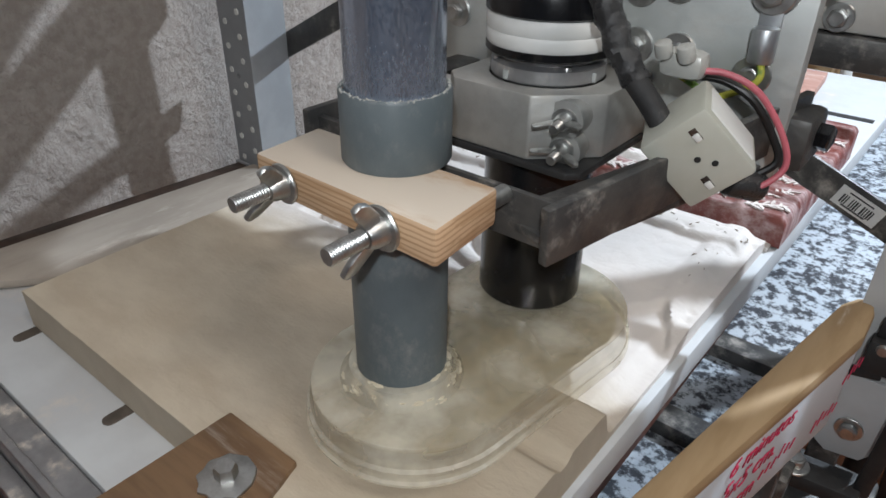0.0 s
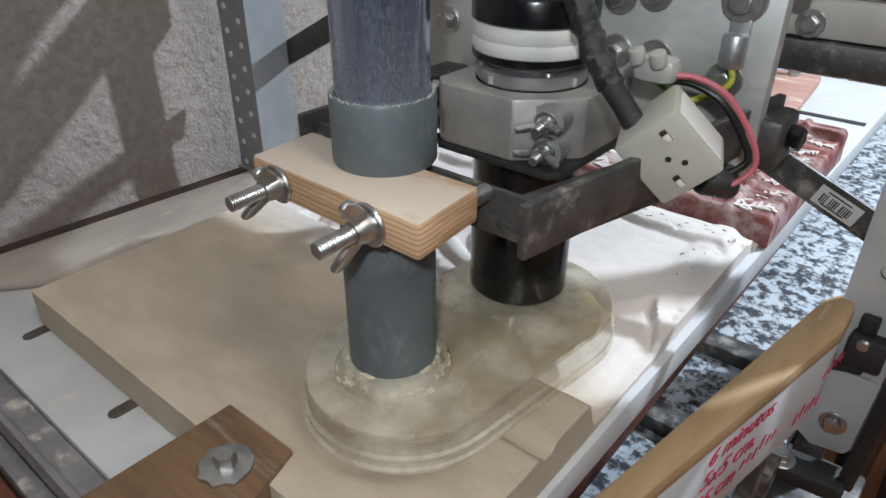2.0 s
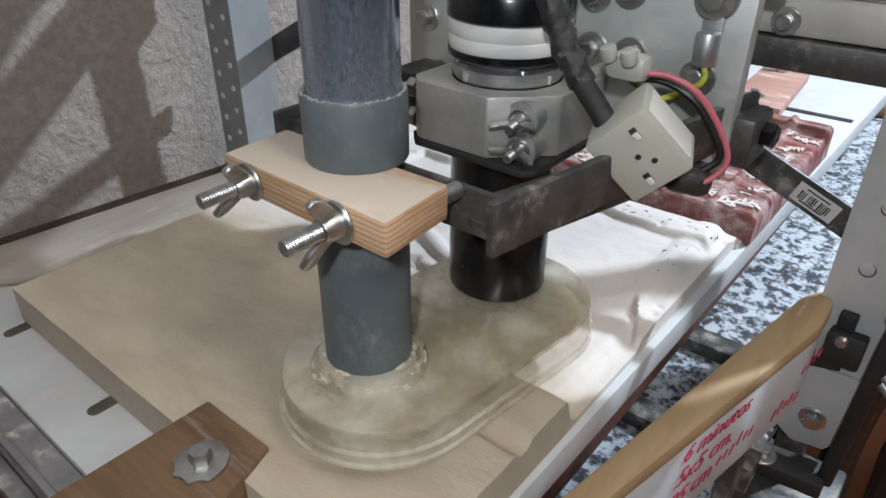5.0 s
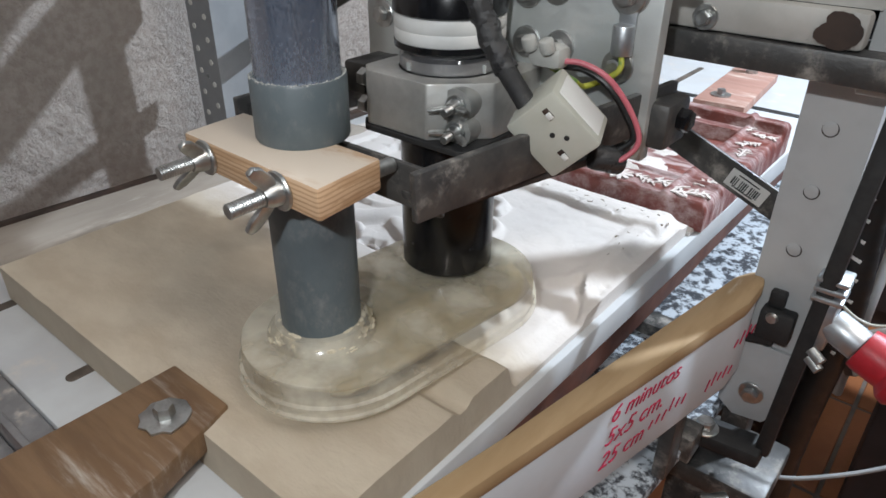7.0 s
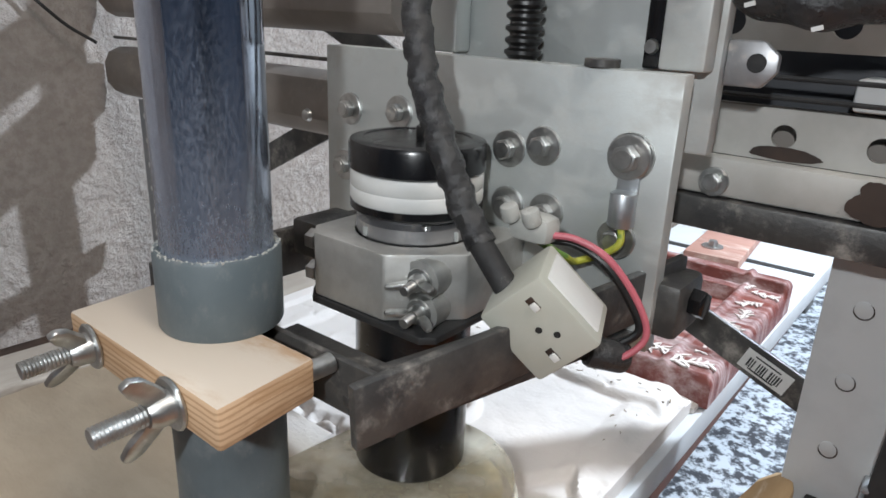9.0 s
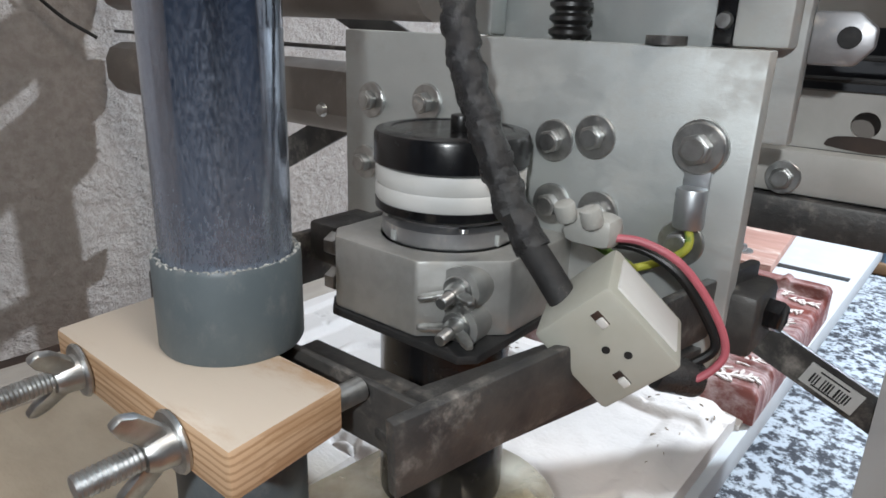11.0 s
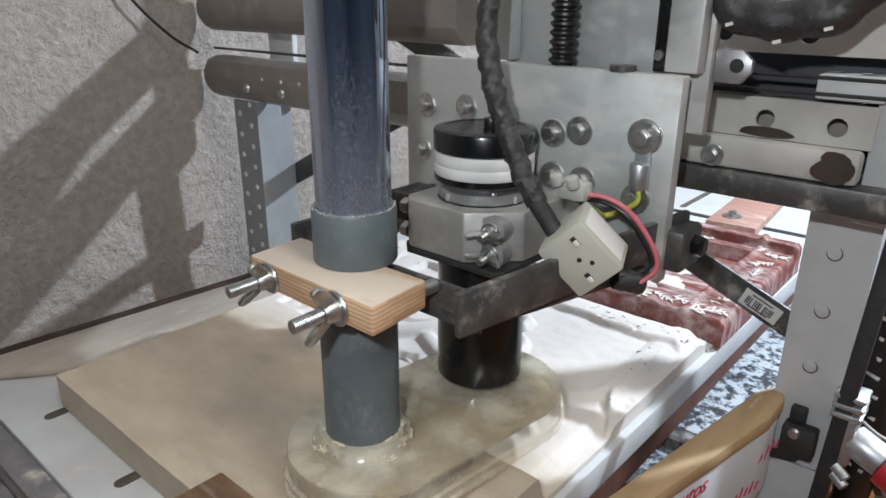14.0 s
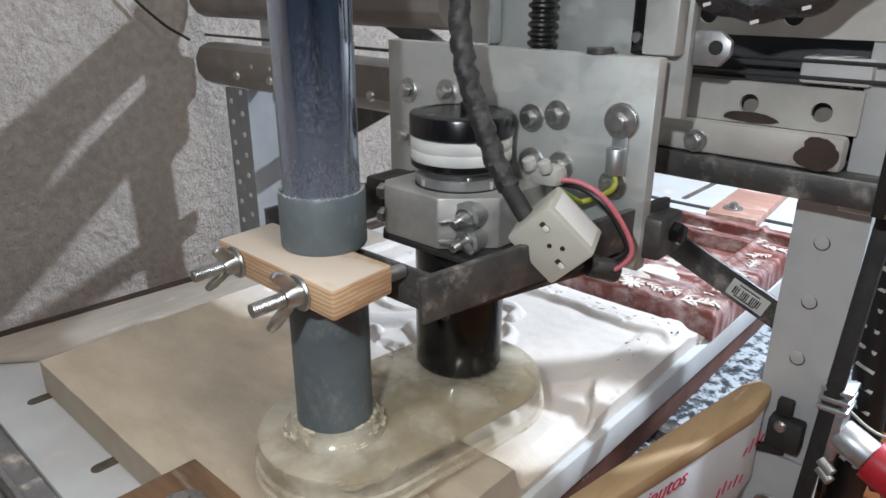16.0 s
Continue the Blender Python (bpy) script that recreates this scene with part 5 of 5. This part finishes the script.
shoe = thing("dust_shoe", "clear plastic dust shoe caked with sawdust round the cutter", "dust shoe", (CX + 0.015, -0.065, 0.0))
b = prism(stadium(0.0483), 0.0370, 0.0405, 0.0012)
part("top_plate", b, MAT["clear"], shoe, "dusty clear plastic top")
shell([(0.0458, 0.0385), (0.0466, 0.034), (0.0466, 0.0295), (0.0482, 0.0285), (0.0482, 0.0265), (0.0473, 0.0255), (0.0476, 0.0235), (0.0490, 0.0228), (0.0490, 0.0215)], MAT["clear"], "skirt", shoe, "cloudy clear plastic skirt")
b = lathe([(0.0206, 0.0405), (0.0285, 0.0405), (0.0282, 0.0415), (0.0265, 0.0430), (0.0240, 0.0475), (0.0206, 0.0480)], (QX, QY, 0), seg=40)
part("pipe_collar", b, MAT["clear"], shoe, "clear glued collar")
random.seed(31)
b = bmesh.new()
for k in range(150):
    a, r0 = random.uniform(0, 6.283), random.uniform(0.0205, 0.0275)
    m = Matrix.Translation((QX + r0 * math.cos(a), QY + r0 * math.sin(a), 0.0480 - (r0 - 0.0205) * 1.0)) @ Matrix.Rotation(a, 4, "Z") @ Matrix.Diagonal((1.0, 2.0, 0.55, 1.0))
    bmesh.ops.create_icosphere(b, subdivisions=1, radius=random.uniform(0.0007, 0.0018), matrix=m)
tagged(part("dust_ring", b, MAT["dust_cake"], shoe, "crusted sawdust round the pipe's foot"), kind="stuff")


def dust_cake():
    """A thin uneven layer of dust under the clear top."""
    b = bmesh.new()
    rings = []
    for r in (0.0, 0.006, 0.012, 0.018, 0.024, 0.029, 0.034, 0.0385, 0.043):
        rings.append([b.verts.new((x, y, 0.0325 + 0.0040 * noise.noise(Vector((x * 45, y * 70, 4))) + 0.0018 * noise.noise(Vector((x * 160, y * 160, 9))))) for x, y in stadium(max(r, 0.0005), 48)])
    for p, q in zip(rings, rings[1:]):
        for k in range(len(p)):
            b.faces.new((p[k], p[(k + 1) % len(p)], q[(k + 1) % len(p)], q[k]))
    return b


part("dust_layer", dust_cake(), MAT["dust_cake"], shoe, "tan sawdust caked inside")

part("loose_wire", hose([(QX - 0.0400, QY + 0.006, 0.0330), (QX - 0.0360, QY + 0.020, 0.0400), (QX - 0.0300, QY + 0.032, 0.0425), (QX - 0.0200, QY + 0.040, 0.0420)], 0.0010, 8), MAT["black_wire"], shoe, "thin black wire at the rim")
shifted(shoe, 0, 0, -0.0100)

# ---- motor cable and plug ----
cable = thing("motor_cable", "black taped motor cable hanging down to a plug", "cable", (CX + 0.03, -0.02, 0.2))
random.seed(11)
bump = [random.uniform(-1, 1) for _ in range(400)]
part("taped_sheath", hose([(CX + 0.0325, -0.004, 0.47), (CX + 0.0275, -0.021, 0.321), (CX + 0.0265, -0.029, 0.264), (CX + 0.0325, -0.035, 0.241), (CX + 0.0415, -0.039, 0.221), (CX + 0.0525, -0.041, 0.201), (CX + 0.0605, -0.041, 0.186), (CX + 0.0705, -0.042, 0.173)], 0.006, 14, 18,
                          lambda s, a: 0.0056 + 0.0004 * math.sin(s * 520 + a) + 0.0005 * bump[int(s * 420 + a * 2) % 400]), MAT["tape"], cable, "wrinkled black tape")
part("sheath", hose([(CX + 0.0695, -0.042, 0.174), (CX + 0.078, -0.044, 0.167), (CX + 0.086, -0.044, 0.158)], 0.0046, 12), MAT["black_rubber"], cable)
part("terminal_strip", box(CX + 0.072, CX + 0.090, -0.030, -0.018, 0.173, 0.184, 0.004), MAT["milky"], cable, "milky plastic terminal strip")
for dx in (-0.004, 0.005):
    part("terminal_dome", rod((CX + 0.079 + dx, -0.030, 0.181), (CX + 0.078 + dx, -0.032, 0.187), 0.0034, seg=14, bev=0.001), MAT["milky"], cable)
part("red_wire", hose([(CX + 0.086, -0.026, 0.177), (CX + 0.097, -0.022, 0.177), (CX + 0.109, -0.018, 0.171), (CX + 0.119, -0.012, 0.156), (CX + 0.123, -0.010, 0.143), (CX + 0.117, -0.014, 0.134), (CX + 0.108, -0.018, 0.131)], 0.00128, 10), MAT["red_wire"], cable)
part("black_wire", hose([(CX + 0.084, -0.018, 0.173), (CX + 0.094, -0.014, 0.172), (CX + 0.106, -0.012, 0.166), (CX + 0.115, -0.008, 0.153), (CX + 0.119, -0.007, 0.143), (CX + 0.113, -0.011, 0.136)], 0.0016, 10), MAT["black_wire"], cable)
part("earth_wire", hose([(CX + 0.0985, 0.0110, 0.1775), (CX + 0.1005, 0.007, 0.168), (CX + 0.086, 0.004, 0.159), (CX + 0.086, -0.008, 0.164), (CX + 0.078, -0.018, 0.172)], 0.0015, 10), MAT["green_wire"], cable)
part("cable_boot", rod((CX + 0.105, -0.020, 0.135), (CX + 0.116, -0.008, 0.131), 0.0062, seg=16, bev=0.002), MAT["tape"], cable)
# plug housing, turned so that its holed face looks forwards and down
PL = Vector((0.525, 0.300, -0.600)).normalized()
PD = Vector((-0.400, 0.905, 0.190))
PD = (PD - PL * PD.dot(PL)).normalized()
PS = PL.cross(PD)
PM = Matrix((PL, PD, PS)).transposed().to_4x4()
PM.translation = Vector((CX + 0.0975, -0.0400, 0.1545))


def on_plug(bm):
    bmesh.ops.transform(bm, matrix=PM, verts=bm.verts)
    return bm


plug = part("plug", on_plug(box(-0.0158, 0.0158, -0.0125, 0.0130, -0.0138, 0.0138, 0.0018)), MAT["ivory"], cable, "ivory plastic plug housing")
part("raised_top", on_plug(box(-0.0125, 0.0125, -0.0085, 0.0090, 0.0134, 0.0145, 0.0005)), MAT["white_plastic"], plug, "white moulded top")
for x, z in ((-0.0005, 0.0005), (0.0042, 0.0045)):
    part("pin_hole", on_plug(rod((x, -0.0122, z), (x, -0.0128, z), 0.0012, seg=14)), MAT["print"], plug)
for x, z in ((-0.0090, 0.0055), (0.0095, -0.0020)):
    part("latch_window", on_plug(box(x - 0.0026, x + 0.0026, -0.0128, -0.0122, z - 0.0014, z + 0.0014, 0.0002)), MAT["burnt"], plug)
    part("latch", on_plug(box(x - 0.0006, x + 0.0026, -0.0136, -0.0124, z - 0.0012, z + 0.0012, 0.0004)), MAT["white_plastic"], plug)

shifted(cable, -0.0105, 0.0090, -0.0105)

# ---- floor tiles ----
tile_mesh = finish(box(-0.146, 0.146, -0.146, 0.146, -0.004, 0.0, 0.002, None, 1), "floor_tile", MAT["tile"], 0)
for i in range(8):
    for j in range(14):
        o = new("floor_tile", tile_mesh)
        o.parent = floor
        o.location = (-0.22 + i * 0.30, -1.75 + j * 0.30, -0.748)
